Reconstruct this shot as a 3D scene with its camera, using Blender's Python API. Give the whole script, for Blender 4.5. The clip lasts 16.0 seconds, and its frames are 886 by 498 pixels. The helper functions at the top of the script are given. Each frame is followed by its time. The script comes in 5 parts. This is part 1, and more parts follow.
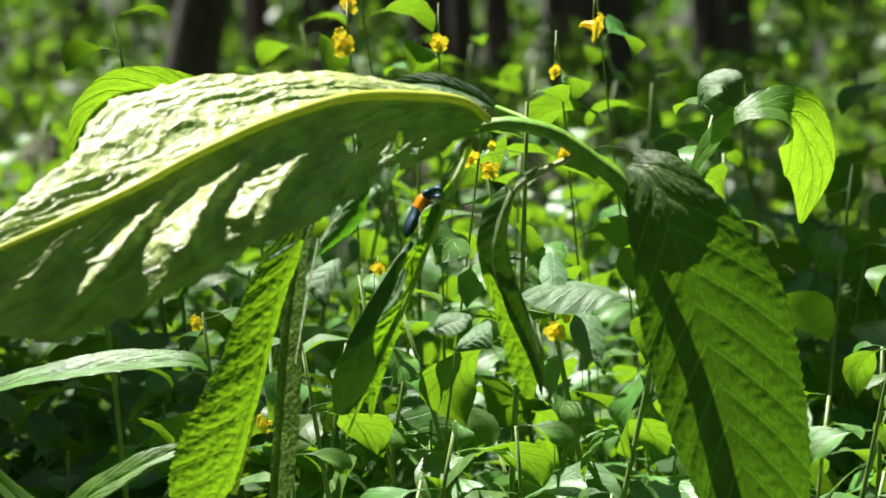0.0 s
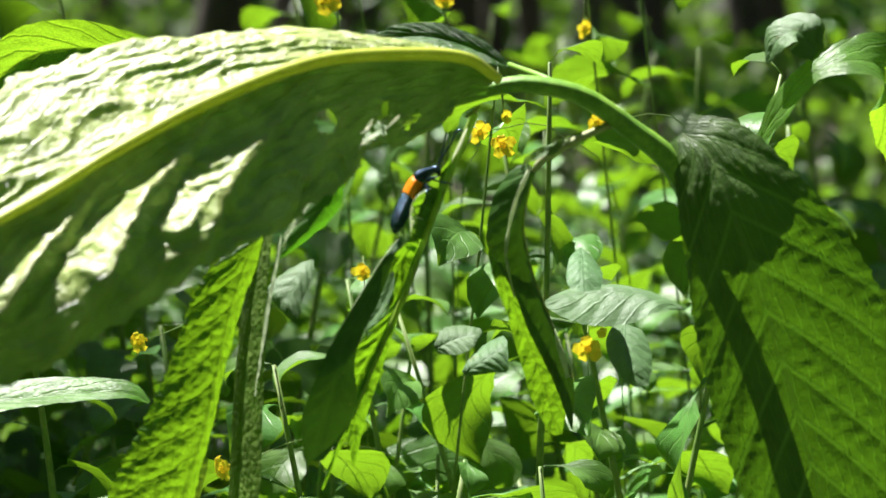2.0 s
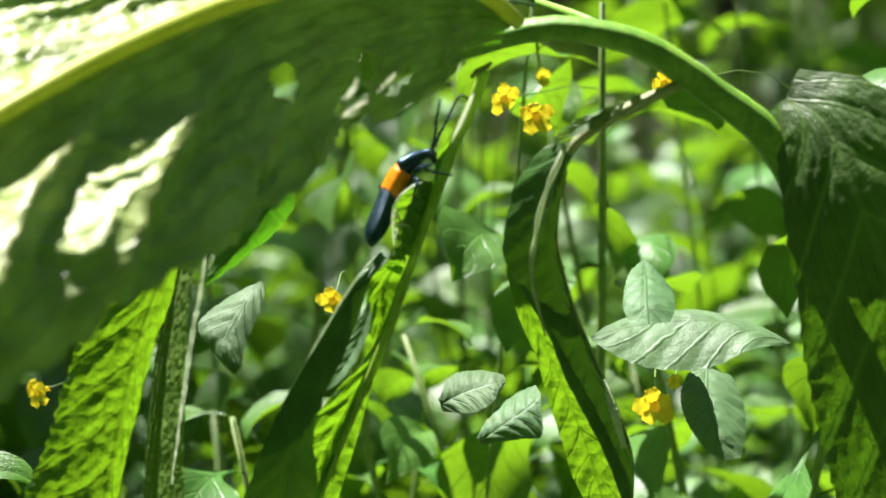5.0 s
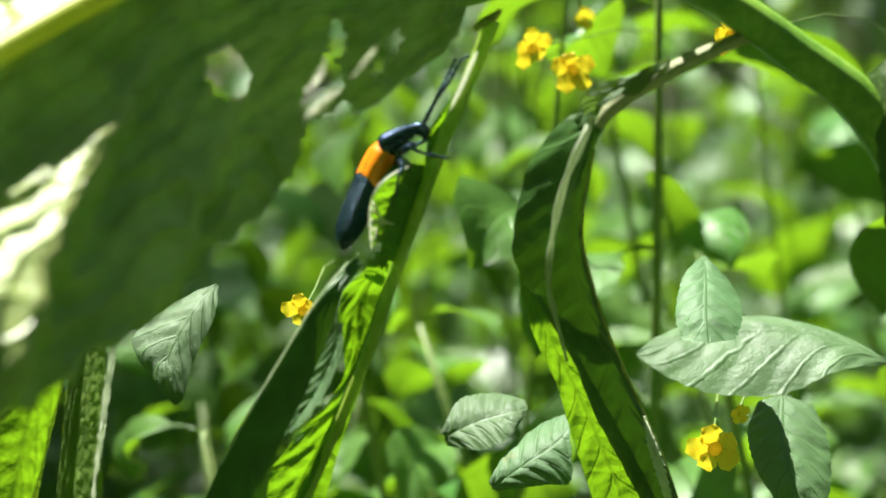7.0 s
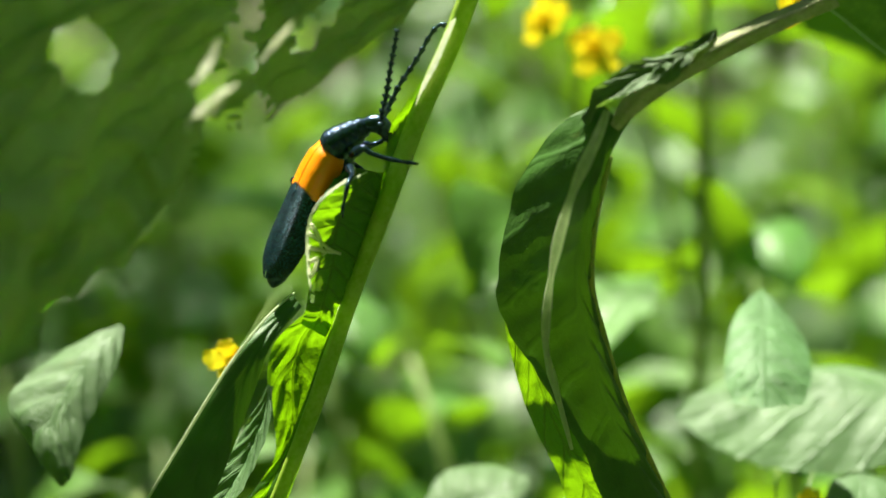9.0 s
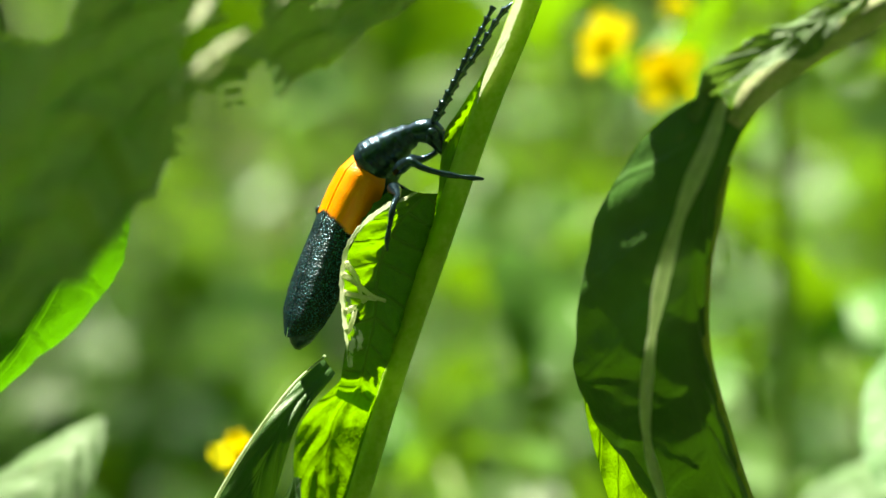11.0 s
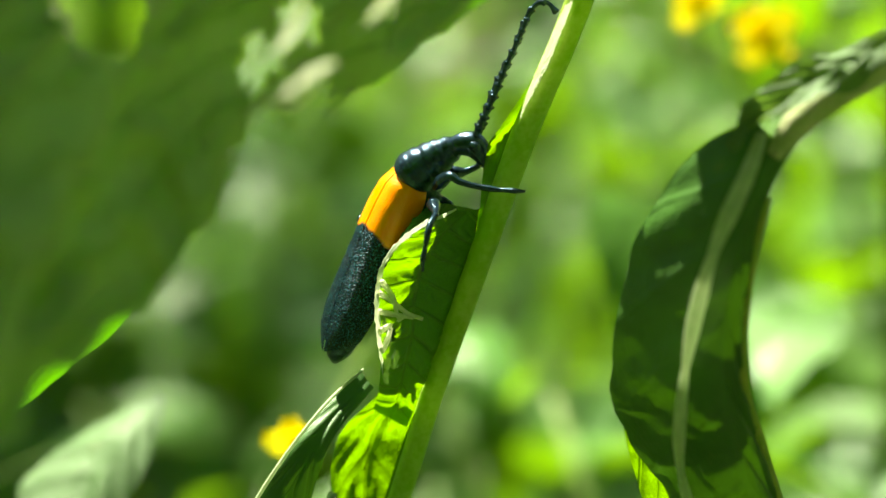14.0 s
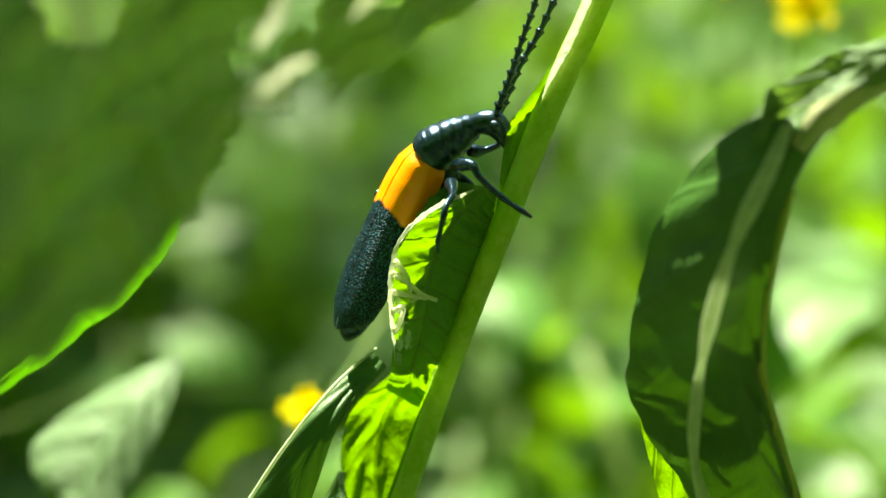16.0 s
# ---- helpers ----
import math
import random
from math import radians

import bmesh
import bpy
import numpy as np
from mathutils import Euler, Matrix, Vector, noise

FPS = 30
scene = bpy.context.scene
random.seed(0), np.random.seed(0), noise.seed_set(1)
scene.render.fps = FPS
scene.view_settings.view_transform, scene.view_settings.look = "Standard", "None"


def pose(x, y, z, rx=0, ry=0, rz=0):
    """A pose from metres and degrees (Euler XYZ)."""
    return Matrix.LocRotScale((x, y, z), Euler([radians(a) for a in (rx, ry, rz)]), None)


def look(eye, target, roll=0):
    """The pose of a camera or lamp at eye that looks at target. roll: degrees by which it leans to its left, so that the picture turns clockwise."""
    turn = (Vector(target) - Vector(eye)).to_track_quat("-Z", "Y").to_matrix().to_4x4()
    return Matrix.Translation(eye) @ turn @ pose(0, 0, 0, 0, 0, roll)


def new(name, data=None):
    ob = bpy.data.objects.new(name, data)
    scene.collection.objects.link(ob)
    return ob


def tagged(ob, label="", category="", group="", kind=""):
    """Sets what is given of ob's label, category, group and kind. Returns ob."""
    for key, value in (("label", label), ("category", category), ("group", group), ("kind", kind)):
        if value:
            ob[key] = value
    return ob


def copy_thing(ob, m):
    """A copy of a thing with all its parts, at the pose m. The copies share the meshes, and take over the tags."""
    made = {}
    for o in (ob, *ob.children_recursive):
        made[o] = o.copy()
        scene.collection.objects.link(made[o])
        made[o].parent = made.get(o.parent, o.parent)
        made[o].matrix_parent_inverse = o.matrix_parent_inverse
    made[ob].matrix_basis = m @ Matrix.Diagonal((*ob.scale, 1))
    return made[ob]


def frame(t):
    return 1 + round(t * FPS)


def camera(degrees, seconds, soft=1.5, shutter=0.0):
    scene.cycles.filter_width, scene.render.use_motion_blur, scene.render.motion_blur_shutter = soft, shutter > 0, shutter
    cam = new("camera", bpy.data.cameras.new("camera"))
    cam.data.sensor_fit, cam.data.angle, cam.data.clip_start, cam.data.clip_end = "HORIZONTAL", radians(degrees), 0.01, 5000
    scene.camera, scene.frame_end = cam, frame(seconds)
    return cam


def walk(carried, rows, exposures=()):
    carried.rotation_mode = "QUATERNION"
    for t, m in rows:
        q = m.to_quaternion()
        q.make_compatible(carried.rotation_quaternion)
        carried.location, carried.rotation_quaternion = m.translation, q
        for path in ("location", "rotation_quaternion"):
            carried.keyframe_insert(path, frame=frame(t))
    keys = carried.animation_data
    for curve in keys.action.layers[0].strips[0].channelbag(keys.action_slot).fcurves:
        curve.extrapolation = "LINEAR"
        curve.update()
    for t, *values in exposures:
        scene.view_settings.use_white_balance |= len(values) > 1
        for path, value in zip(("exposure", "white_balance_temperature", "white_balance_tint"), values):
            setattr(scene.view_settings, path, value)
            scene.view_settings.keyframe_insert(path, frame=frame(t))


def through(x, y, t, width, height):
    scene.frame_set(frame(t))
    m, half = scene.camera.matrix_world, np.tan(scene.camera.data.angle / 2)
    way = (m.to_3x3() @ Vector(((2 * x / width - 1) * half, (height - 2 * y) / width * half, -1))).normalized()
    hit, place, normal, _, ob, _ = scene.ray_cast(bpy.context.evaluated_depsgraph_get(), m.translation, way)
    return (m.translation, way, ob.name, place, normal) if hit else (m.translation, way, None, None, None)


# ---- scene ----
cam = camera(18.0, 16.0, soft=1.5)
WALK = [
    (0.0, look((0.0080, -1.0594, 0.8535), (0.0073, -0.5606, 0.8187), -0.00)),
    (0.5, look((0.0169, -0.9968, 0.8499), (0.0131, -0.4981, 0.8145), -0.07)),
    (1.0, look((0.0189, -0.9363, 0.8460), (0.0131, -0.4377, 0.8102), -0.33)),
    (1.5, look((0.0193, -0.8803, 0.8441), (0.0127, -0.3817, 0.8077), -0.38)),
    (2.0, look((0.0185, -0.8258, 0.8386), (0.0114, -0.3272, 0.8025), -0.78)),
    (2.5, look((0.0252, -0.7735, 0.8318), (0.0154, -0.2749, 0.7967), -0.84)),
    (3.0, look((0.0288, -0.7232, 0.8302), (0.0161, -0.2247, 0.7942), -0.83)),
    (3.5, look((0.0345, -0.6763, 0.8321), (0.0167, -0.1781, 0.7934), -1.22)),
    (4.0, look((0.0309, -0.6360, 0.8296), (0.0118, -0.1379, 0.7903), -1.32)),
    (4.2, look((0.0308, -0.6215, 0.8287), (0.0122, -0.1234, 0.7895), -1.39)),
    (6.3, look((0.0384, -0.4824, 0.8354), (0.0057, 0.0138, 0.7832), -1.43)),
    (6.5, look((0.0391, -0.4683, 0.8350), (0.0052, 0.0277, 0.7813), -1.38)),
    (7.0, look((0.0413, -0.4332, 0.8340), (0.0034, 0.0621, 0.7764), -1.29)),
    (7.5, look((0.0418, -0.4039, 0.8339), (0.0012, 0.0907, 0.7729), -1.07)),
    (8.0, look((0.0435, -0.3765, 0.8329), (-0.0007, 0.1176, 0.7705), -0.66)),
    (8.2, look((0.0453, -0.3635, 0.8325), (-0.0018, 0.1303, 0.7692), -0.56)),
    (10.3, look((0.0329, -0.2695, 0.8129), (-0.0060, 0.2270, 0.7691), -2.16)),
    (10.5, look((0.0320, -0.2647, 0.8116), (-0.0091, 0.2320, 0.7714), -2.64)),
    (11.0, look((0.0270, -0.2451, 0.8090), (-0.0160, 0.2519, 0.7746), -2.92)),
    (11.5, look((0.0263, -0.2304, 0.8105), (-0.0153, 0.2663, 0.7713), -2.52)),
    (12.0, look((0.0305, -0.2320, 0.8136), (-0.0185, 0.2638, 0.7708), -2.13)),
    (12.5, look((0.0332, -0.2346, 0.8155), (-0.0262, 0.2598, 0.7706), -2.23)),
    (13.0, look((0.0393, -0.2366, 0.8196), (-0.0275, 0.2561, 0.7661), -2.23)),
    (13.5, look((0.0394, -0.2356, 0.8225), (-0.0348, 0.2553, 0.7637), -2.32)),
    (14.0, look((0.0393, -0.2360, 0.8244), (-0.0376, 0.2538, 0.7602), -2.12)),
    (14.5, look((0.0405, -0.2323, 0.8260), (-0.0337, 0.2574, 0.7574), -2.44)),
    (15.0, look((0.0411, -0.2304, 0.8255), (-0.0380, 0.2582, 0.7549), -2.20)),
    (15.5, look((0.0416, -0.2298, 0.8269), (-0.0420, 0.2575, 0.7521), -1.40)),
    (16.0, look((0.0419, -0.2301, 0.8293), (-0.0450, 0.2558, 0.7499), -0.66)),
]
walk(cam, WALK, exposures=[(0.0, 1.56, 5900, 16), (4.0, 1.72, 5900, 15), (8.0, 1.76, 6050, 10), (10.5, 1.98, 6950, -4), (13.0, 2.16, 6950, -4), (16.0, 2.3, 6950, -4)])

# ---- world, sun ----
SUN_DIR = Vector((-0.30, 0.30, 0.90)).normalized()
world = bpy.data.worlds.new("sky")
scene.world = world
world.use_nodes = True
wn = world.node_tree
sky = wn.nodes.new("ShaderNodeTexSky")
sky.sky_type = "NISHITA"
sky.sun_disc = False
sky.sun_elevation = math.asin(SUN_DIR.z)
sky.sun_rotation = math.atan2(SUN_DIR.x, SUN_DIR.y)
wn.links.new(sky.outputs[0], wn.nodes["Background"].inputs[0])
wn.nodes["Background"].inputs[1].default_value = 0.018
sun_data = bpy.data.lights.new("sun", "SUN")
sun_data.energy, sun_data.angle, sun_data.color = 5.0, radians(0.5), (1.0, 0.94, 0.80)
sun = new("sun", sun_data)
sun.matrix_world = look(SUN_DIR * 30, (0, 0, 0))


# ---- materials ----
def nodes_of(name):
    mat = bpy.data.materials.new(name)
    mat.use_nodes = True
    nt = mat.node_tree
    nt.nodes.clear()
    out = nt.nodes.new("ShaderNodeOutputMaterial")
    return mat, nt, out


def math_node(nt, op, a, b=None, c=None):
    n = nt.nodes.new("ShaderNodeMath")
    n.operation = op
    for i, v in enumerate((a, b, c)):
        if v is None:
            continue
        if isinstance(v, (int, float)):
            n.inputs[i].default_value = v
        else:
            nt.links.new(v, n.inputs[i])
    return n.outputs[0]


def remap(nt, v, a, b, c, d):
    n = nt.nodes.new("ShaderNodeMapRange")
    n.interpolation_type = "SMOOTHSTEP"
    nt.links.new(v, n.inputs[0])
    for i, x in enumerate((a, b, c, d)):
        n.inputs[i + 1].default_value = x
    return n.outputs[0]


def mix_col(nt, f, a, b):
    n = nt.nodes.new("ShaderNodeMix")
    n.data_type = "RGBA"
    for sock, v in ((n.inputs[0], f), (n.inputs[6], a), (n.inputs[7], b)):
        if isinstance(v, (int, float)):
            sock.default_value = v
        elif isinstance(v, tuple):
            sock.default_value = (*v, 1)
        else:
            nt.links.new(v, sock)
    return n.outputs[2]


def noise_node(nt, scale, detail=4.0, coord="Object"):
    tc = nt.nodes.new("ShaderNodeTexCoord")
    n = nt.nodes.new("ShaderNodeTexNoise")
    n.inputs["Scale"].default_value = scale
    n.inputs["Detail"].default_value = detail
    nt.links.new(tc.outputs[coord], n.inputs["Vector"])
    return n.outputs[0]


def leaf_material(name, base, vein, glow, through=0.42, rough=0.45, pairs=9, slope=0.3, cells=60.0, relief=0.5, vary=0.35, vein_amount=0.7, blemish=(0.30, 0.22, 0.06), blemish_amount=0.25, gloss=0.5, vein_shade=0.45, wobble=0.5, cell=0.0030, puff=0.0, offset=0.0, sheen=0.0, rungs=0.0, depth=0.0004):
    """Leaf blade: side veins and netted small veins laid out along the blade, gloss and light that passes through."""
    mat, nt, out = nodes_of(name)
    uv = nt.nodes.new("ShaderNodeUVMap")
    sep = nt.nodes.new("ShaderNodeSeparateXYZ")
    nt.links.new(uv.outputs[0], sep.inputs[0])
    u, v = sep.outputs[0], sep.outputs[1]
    av = math_node(nt, "ABSOLUTE", math_node(nt, "MULTIPLY_ADD", v, 2.0, -1.0))
    wob = math_node(nt, "MULTIPLY_ADD", noise_node(nt, 160.0, 3.0), wobble, -0.5 * wobble)
    phase = math_node(nt, "ADD", wob, math_node(nt, "MULTIPLY", math_node(nt, "SUBTRACT", u, math_node(nt, "MULTIPLY", av, slope)), float(pairs)))
    phase = math_node(nt, "SUBTRACT", phase, offset)
    fr = math_node(nt, "FRACT", math_node(nt, "ADD", phase, 20.0))
    d = math_node(nt, "MINIMUM", fr, math_node(nt, "SUBTRACT", 1.0, fr))
    side = remap(nt, d, 0.02, 0.10, 1.0, 0.0)
    mid = remap(nt, av, 0.02, 0.06, 1.0, 0.0)
    comb = nt.nodes.new("ShaderNodeCombineXYZ")
    nt.links.new(math_node(nt, "MULTIPLY", u, 3.2), comb.inputs[0])
    nt.links.new(v, comb.inputs[1])
    vor = nt.nodes.new("ShaderNodeTexVoronoi")
    vor.feature = "DISTANCE_TO_EDGE"
    vor.inputs["Scale"].default_value = cells * 0.6
    nt.links.new(comb.outputs[0], vor.inputs["Vector"])
    net = remap(nt, vor.outputs["Distance"], 0.0, 0.16, 1.0, 0.0)
    cross = 0.0
    if rungs:
        rp = math_node(nt, "ADD", math_node(nt, "MULTIPLY", av, rungs), math_node(nt, "MULTIPLY_ADD", noise_node(nt, 70.0, 2.0), 1.4, math_node(nt, "MULTIPLY", math_node(nt, "FLOOR", phase), 0.37)))
        rf = math_node(nt, "FRACT", math_node(nt, "ADD", rp, 20.0))
        cross = remap(nt, math_node(nt, "MINIMUM", rf, math_node(nt, "SUBTRACT", 1.0, rf)), 0.03, 0.11, 1.0, 0.0)
    veins = math_node(nt, "MAXIMUM", math_node(nt, "MAXIMUM", side, mid), math_node(nt, "MULTIPLY", net, 0.22))
    info = nt.nodes.new("ShaderNodeObjectInfo")
    blot = remap(nt, noise_node(nt, 90.0, 5.0), 0.3, 0.72, 1.0 - vary, 1.0 + vary)
    rnd = math_node(nt, "MULTIPLY_ADD", info.outputs["Random"], 0.5, 0.75)
    val = math_node(nt, "MULTIPLY", blot, rnd)
    hsv = nt.nodes.new("ShaderNodeHueSaturation")
    hsv.inputs["Color"].default_value = (*base, 1)
    nt.links.new(val, hsv.inputs["Value"])
    nt.links.new(math_node(nt, "MULTIPLY_ADD", info.outputs["Random"], 0.04, 0.48), hsv.inputs["Hue"])
    spots = remap(nt, noise_node(nt, 260.0, 6.0), 0.66, 0.74, 0.0, blemish_amount)
    col = mix_col(nt, math_node(nt, "MULTIPLY", veins, vein_amount), hsv.outputs[0], vein)
    col = mix_col(nt, spots, col, blemish)
    bump = nt.nodes.new("ShaderNodeBump")
    bump.inputs["Strength"].default_value = relief
    bump.inputs["Distance"].default_value = depth
    h = math_node(nt, "ADD", math_node(nt, "MULTIPLY", veins, -0.4 if puff else -1.0), math_node(nt, "MULTIPLY", noise_node(nt, 900.0, 3.0), 0.5))
    if puff:
        tc = nt.nodes.new("ShaderNodeTexCoord")
        jit = nt.nodes.new("ShaderNodeTexNoise")
        jit.inputs["Scale"].default_value, jit.inputs["Detail"].default_value = 0.7 / cell, 2.0
        nt.links.new(tc.outputs["Object"], jit.inputs["Vector"])
        add = nt.nodes.new("ShaderNodeVectorMath")
        add.operation = "MULTIPLY_ADD"
        nt.links.new(jit.outputs["Color"], add.inputs[0])
        add.inputs[1].default_value = (0.9 * cell,) * 3
        nt.links.new(tc.outputs["Object"], add.inputs[2])
        big = nt.nodes.new("ShaderNodeTexVoronoi")
        big.feature = "SMOOTH_F1"
        big.inputs["Scale"].default_value = 1.0 / cell
        big.inputs["Smoothness"].default_value = 0.25
        nt.links.new(add.outputs[0], big.inputs["Vector"])
        h = math_node(nt, "SUBTRACT", h, math_node(nt, "MULTIPLY", big.outputs["Distance"], puff))
    nt.links.new(h, bump.inputs["Height"])
    pr = nt.nodes.new("ShaderNodeBsdfPrincipled")
    pr.inputs["Roughness"].default_value = rough
    pr.inputs["Specular IOR Level"].default_value = gloss
    pr.inputs["Sheen Weight"].default_value, pr.inputs["Sheen Roughness"].default_value = sheen, 0.4
    nt.links.new(col, pr.inputs["Base Color"])
    nt.links.new(bump.outputs[0], pr.inputs["Normal"])
    tr = nt.nodes.new("ShaderNodeBsdfTranslucent")
    tcol = mix_col(nt, math_node(nt, "MINIMUM", math_node(nt, "ADD", math_node(nt, "MULTIPLY", veins, vein_shade), math_node(nt, "MULTIPLY", net, 0.3)), 1.0), glow, tuple(0.35 * c for c in glow))
    if rungs:
        tcol = mix_col(nt, math_node(nt, "MULTIPLY", math_node(nt, "MAXIMUM", cross, side), 0.4), tcol, tuple(min(0.9, 2.0 * c + 0.01) for c in glow))
        h = math_node(nt, "ADD", h, math_node(nt, "MULTIPLY", cross, 0.7))
        nt.links.new(h, bump.inputs["Height"])
    nt.links.new(tcol, tr.inputs["Color"])
    nt.links.new(bump.outputs[0], tr.inputs["Normal"])
    mx = nt.nodes.new("ShaderNodeMixShader")
    mx.inputs[0].default_value = through
    nt.links.new(pr.outputs[0], mx.inputs[1])
    nt.links.new(tr.outputs[0], mx.inputs[2])
    nt.links.new(mx.outputs[0], out.inputs[0])
    return mat


def plain_material(name, a, b, scale, rough=0.6, relief=0.3, distance=0.0005, metal=0.0, coat=0.0, stretch=(1, 1, 1), through=0.0):
    """Two tones mixed by a grain, with relief."""
    mat, nt, out = nodes_of(name)
    tc = nt.nodes.new("ShaderNodeTexCoord")
    mp = nt.nodes.new("ShaderNodeMapping")
    mp.inputs["Scale"].default_value = stretch
    nt.links.new(tc.outputs["Object"], mp.inputs[0])
    facs = []
    for sc in (scale, scale * 6):
        n = nt.nodes.new("ShaderNodeTexNoise")
        n.inputs["Scale"].default_value, n.inputs["Detail"].default_value = sc, 5.0
        nt.links.new(mp.outputs[0], n.inputs["Vector"])
        facs.append(n.outputs[0])
    f = math_node(nt, "MULTIPLY_ADD", facs[1], 0.4, math_node(nt, "MULTIPLY", facs[0], 0.6))
    col = mix_col(nt, remap(nt, f, 0.35, 0.65, 0.0, 1.0), a, b)
    bump = nt.nodes.new("ShaderNodeBump")
    bump.inputs["Strength"].default_value, bump.inputs["Distance"].default_value = relief, distance
    nt.links.new(f, bump.inputs["Height"])
    pr = nt.nodes.new("ShaderNodeBsdfPrincipled")
    pr.inputs["Roughness"].default_value, pr.inputs["Metallic"].default_value = rough, metal
    pr.inputs["Coat Weight"].default_value = coat
    nt.links.new(col, pr.inputs["Base Color"])
    nt.links.new(bump.outputs[0], pr.inputs["Normal"])
    if through:
        tr = nt.nodes.new("ShaderNodeBsdfTranslucent")
        nt.links.new(col, tr.inputs["Color"])
        mx = nt.nodes.new("ShaderNodeMixShader")
        mx.inputs[0].default_value = through
        nt.links.new(pr.outputs[0], mx.inputs[1])
        nt.links.new(tr.outputs[0], mx.inputs[2])
        nt.links.new(mx.outputs[0], out.inputs[0])
    else:
        nt.links.new(pr.outputs[0], out.inputs[0])
    return mat


LEAF_UNDER = leaf_material("leaf_underside", (0.48, 0.55, 0.15), (0.56, 0.60, 0.20), (0.08, 0.25, 0.0), through=0.42, rough=0.42, gloss=0.95, sheen=0.0, wobble=0.0, pairs=6.6, slope=0.34, offset=0.25, relief=0.9, puff=0.6, cell=0.0045, rungs=9.0, depth=0.0008)
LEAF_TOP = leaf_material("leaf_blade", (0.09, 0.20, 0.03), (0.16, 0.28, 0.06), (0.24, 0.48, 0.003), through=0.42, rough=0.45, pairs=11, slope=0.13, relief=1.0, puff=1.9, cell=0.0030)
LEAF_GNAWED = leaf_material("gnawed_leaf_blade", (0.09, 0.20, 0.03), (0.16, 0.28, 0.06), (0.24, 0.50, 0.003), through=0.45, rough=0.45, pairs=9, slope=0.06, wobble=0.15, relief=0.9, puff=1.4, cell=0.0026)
LEAF_BROAD = leaf_material("broad_leaf", (0.07, 0.16, 0.025), (0.16, 0.27, 0.06), (0.12, 0.29, 0.003), through=0.34, rough=0.42, gloss=0.5, pairs=12, slope=0.15, wobble=0.0, relief=0.8, puff=0.5, cell=0.0045, vein_shade=0.35, rungs=9.0)
LEAF_OLIVE = leaf_material("olive_leaf", (0.13, 0.25, 0.035), (0.20, 0.33, 0.07), (0.22, 0.36, 0.01), through=0.3, rough=0.5, pairs=14, relief=0.9, puff=1.5, cell=0.002)
LEAF_DARK = leaf_material("leaf_blade_dark", (0.055, 0.14, 0.02), (0.10, 0.21, 0.04), (0.16, 0.35, 0.003), through=0.34, rough=0.38, pairs=10, relief=0.9)
LEAF_HERB = leaf_material("herb_leaf", (0.095, 0.21, 0.038), (0.14, 0.28, 0.06), (0.26, 0.50, 0.008), through=0.36, gloss=0.42, rough=0.4, pairs=6, cells=30.0, relief=0.4)
LEAF_FAR = leaf_material("far_leaf", (0.07, 0.15, 0.02), (0.10, 0.2, 0.03), (0.22, 0.42, 0.02), through=0.4, rough=0.5, pairs=5, cells=20.0, relief=0.3)
PALE = leaf_material("pale_leaf", (0.11, 0.20, 0.075), (0.08, 0.16, 0.05), (0.24, 0.42, 0.05), through=0.25, rough=0.5, gloss=0.35, pairs=6, vein_amount=0.35, relief=0.7, puff=1.0, cell=0.005, vary=0.15)
# shade put into the colour: darker, less translucent leaf copy for shaded halves
LEAF_SHADE = leaf_material("leaf_shade_tone", (0.05, 0.16, 0.02), (0.07, 0.18, 0.03), (0.045, 0.12, 0.002), through=0.16, vein_amount=0.1, vein_shade=0.05, rough=0.45, pairs=12, slope=0.12, relief=0.25)
LEAF_GLOW = leaf_material("young_leaf", (0.14, 0.30, 0.05), (0.20, 0.36, 0.07), (0.34, 0.62, 0.01), through=0.58, rough=0.4, pairs=6, cells=30.0, relief=0.5)
LEAF_SMOOTH = leaf_material("smooth_leaf", (0.08, 0.19, 0.03), (0.12, 0.25, 0.05), (0.10, 0.32, 0.004), through=0.42, rough=0.45, pairs=5, slope=0.2, relief=0.4)
MIDRIB = plain_material("yellow_midrib", (0.52, 0.60, 0.05), (0.62, 0.68, 0.10), 300.0, rough=0.45, through=0.3)
DOWN = plain_material("pale_down", (0.52, 0.63, 0.38), (0.70, 0.76, 0.54), 900.0, rough=0.7, relief=0.6, through=0.45)
# near-white: sunlight put into the colour of pale scraps and bare veins
SCRAP = plain_material("sunlit_pale_scrap", (0.86, 0.88, 0.70), (0.74, 0.78, 0.52), 900.0, rough=0.7, relief=0.6, through=0.5)
STALK = plain_material("pale_stalk", (0.34, 0.42, 0.16), (0.52, 0.52, 0.30), 500.0, rough=0.7, relief=0.8, through=0.1)
RIB = plain_material("rib", (0.36, 0.58, 0.04), (0.52, 0.68, 0.12), 300.0, rough=0.4, through=0.45)
STEM = plain_material("stem_green", (0.12, 0.28, 0.02), (0.24, 0.43, 0.04), 120.0, rough=0.45, relief=0.4, stretch=(1, 1, 1))
HERB_STEM = plain_material("herb_stem", (0.12, 0.22, 0.04), (0.22, 0.28, 0.08), 90.0, rough=0.5)
BROWN = plain_material("dry_brown", (0.24, 0.34, 0.05), (0.40, 0.40, 0.09), 500.0, rough=0.8, relief=0.6)
PETAL = plain_material("petal_yellow", (0.95, 0.84, 0.03), (0.95, 0.68, 0.01), 400.0, rough=0.5, relief=0.2, through=0.35)
BARK = plain_material("bark", (0.030, 0.024, 0.018), (0.085, 0.07, 0.055), 9.0, rough=0.9, relief=1.0, distance=0.02, stretch=(1, 1, 0.2))
SOIL = plain_material("soil", (0.025, 0.022, 0.012), (0.07, 0.06, 0.03), 3.0, rough=0.95, relief=0.8, distance=0.02)
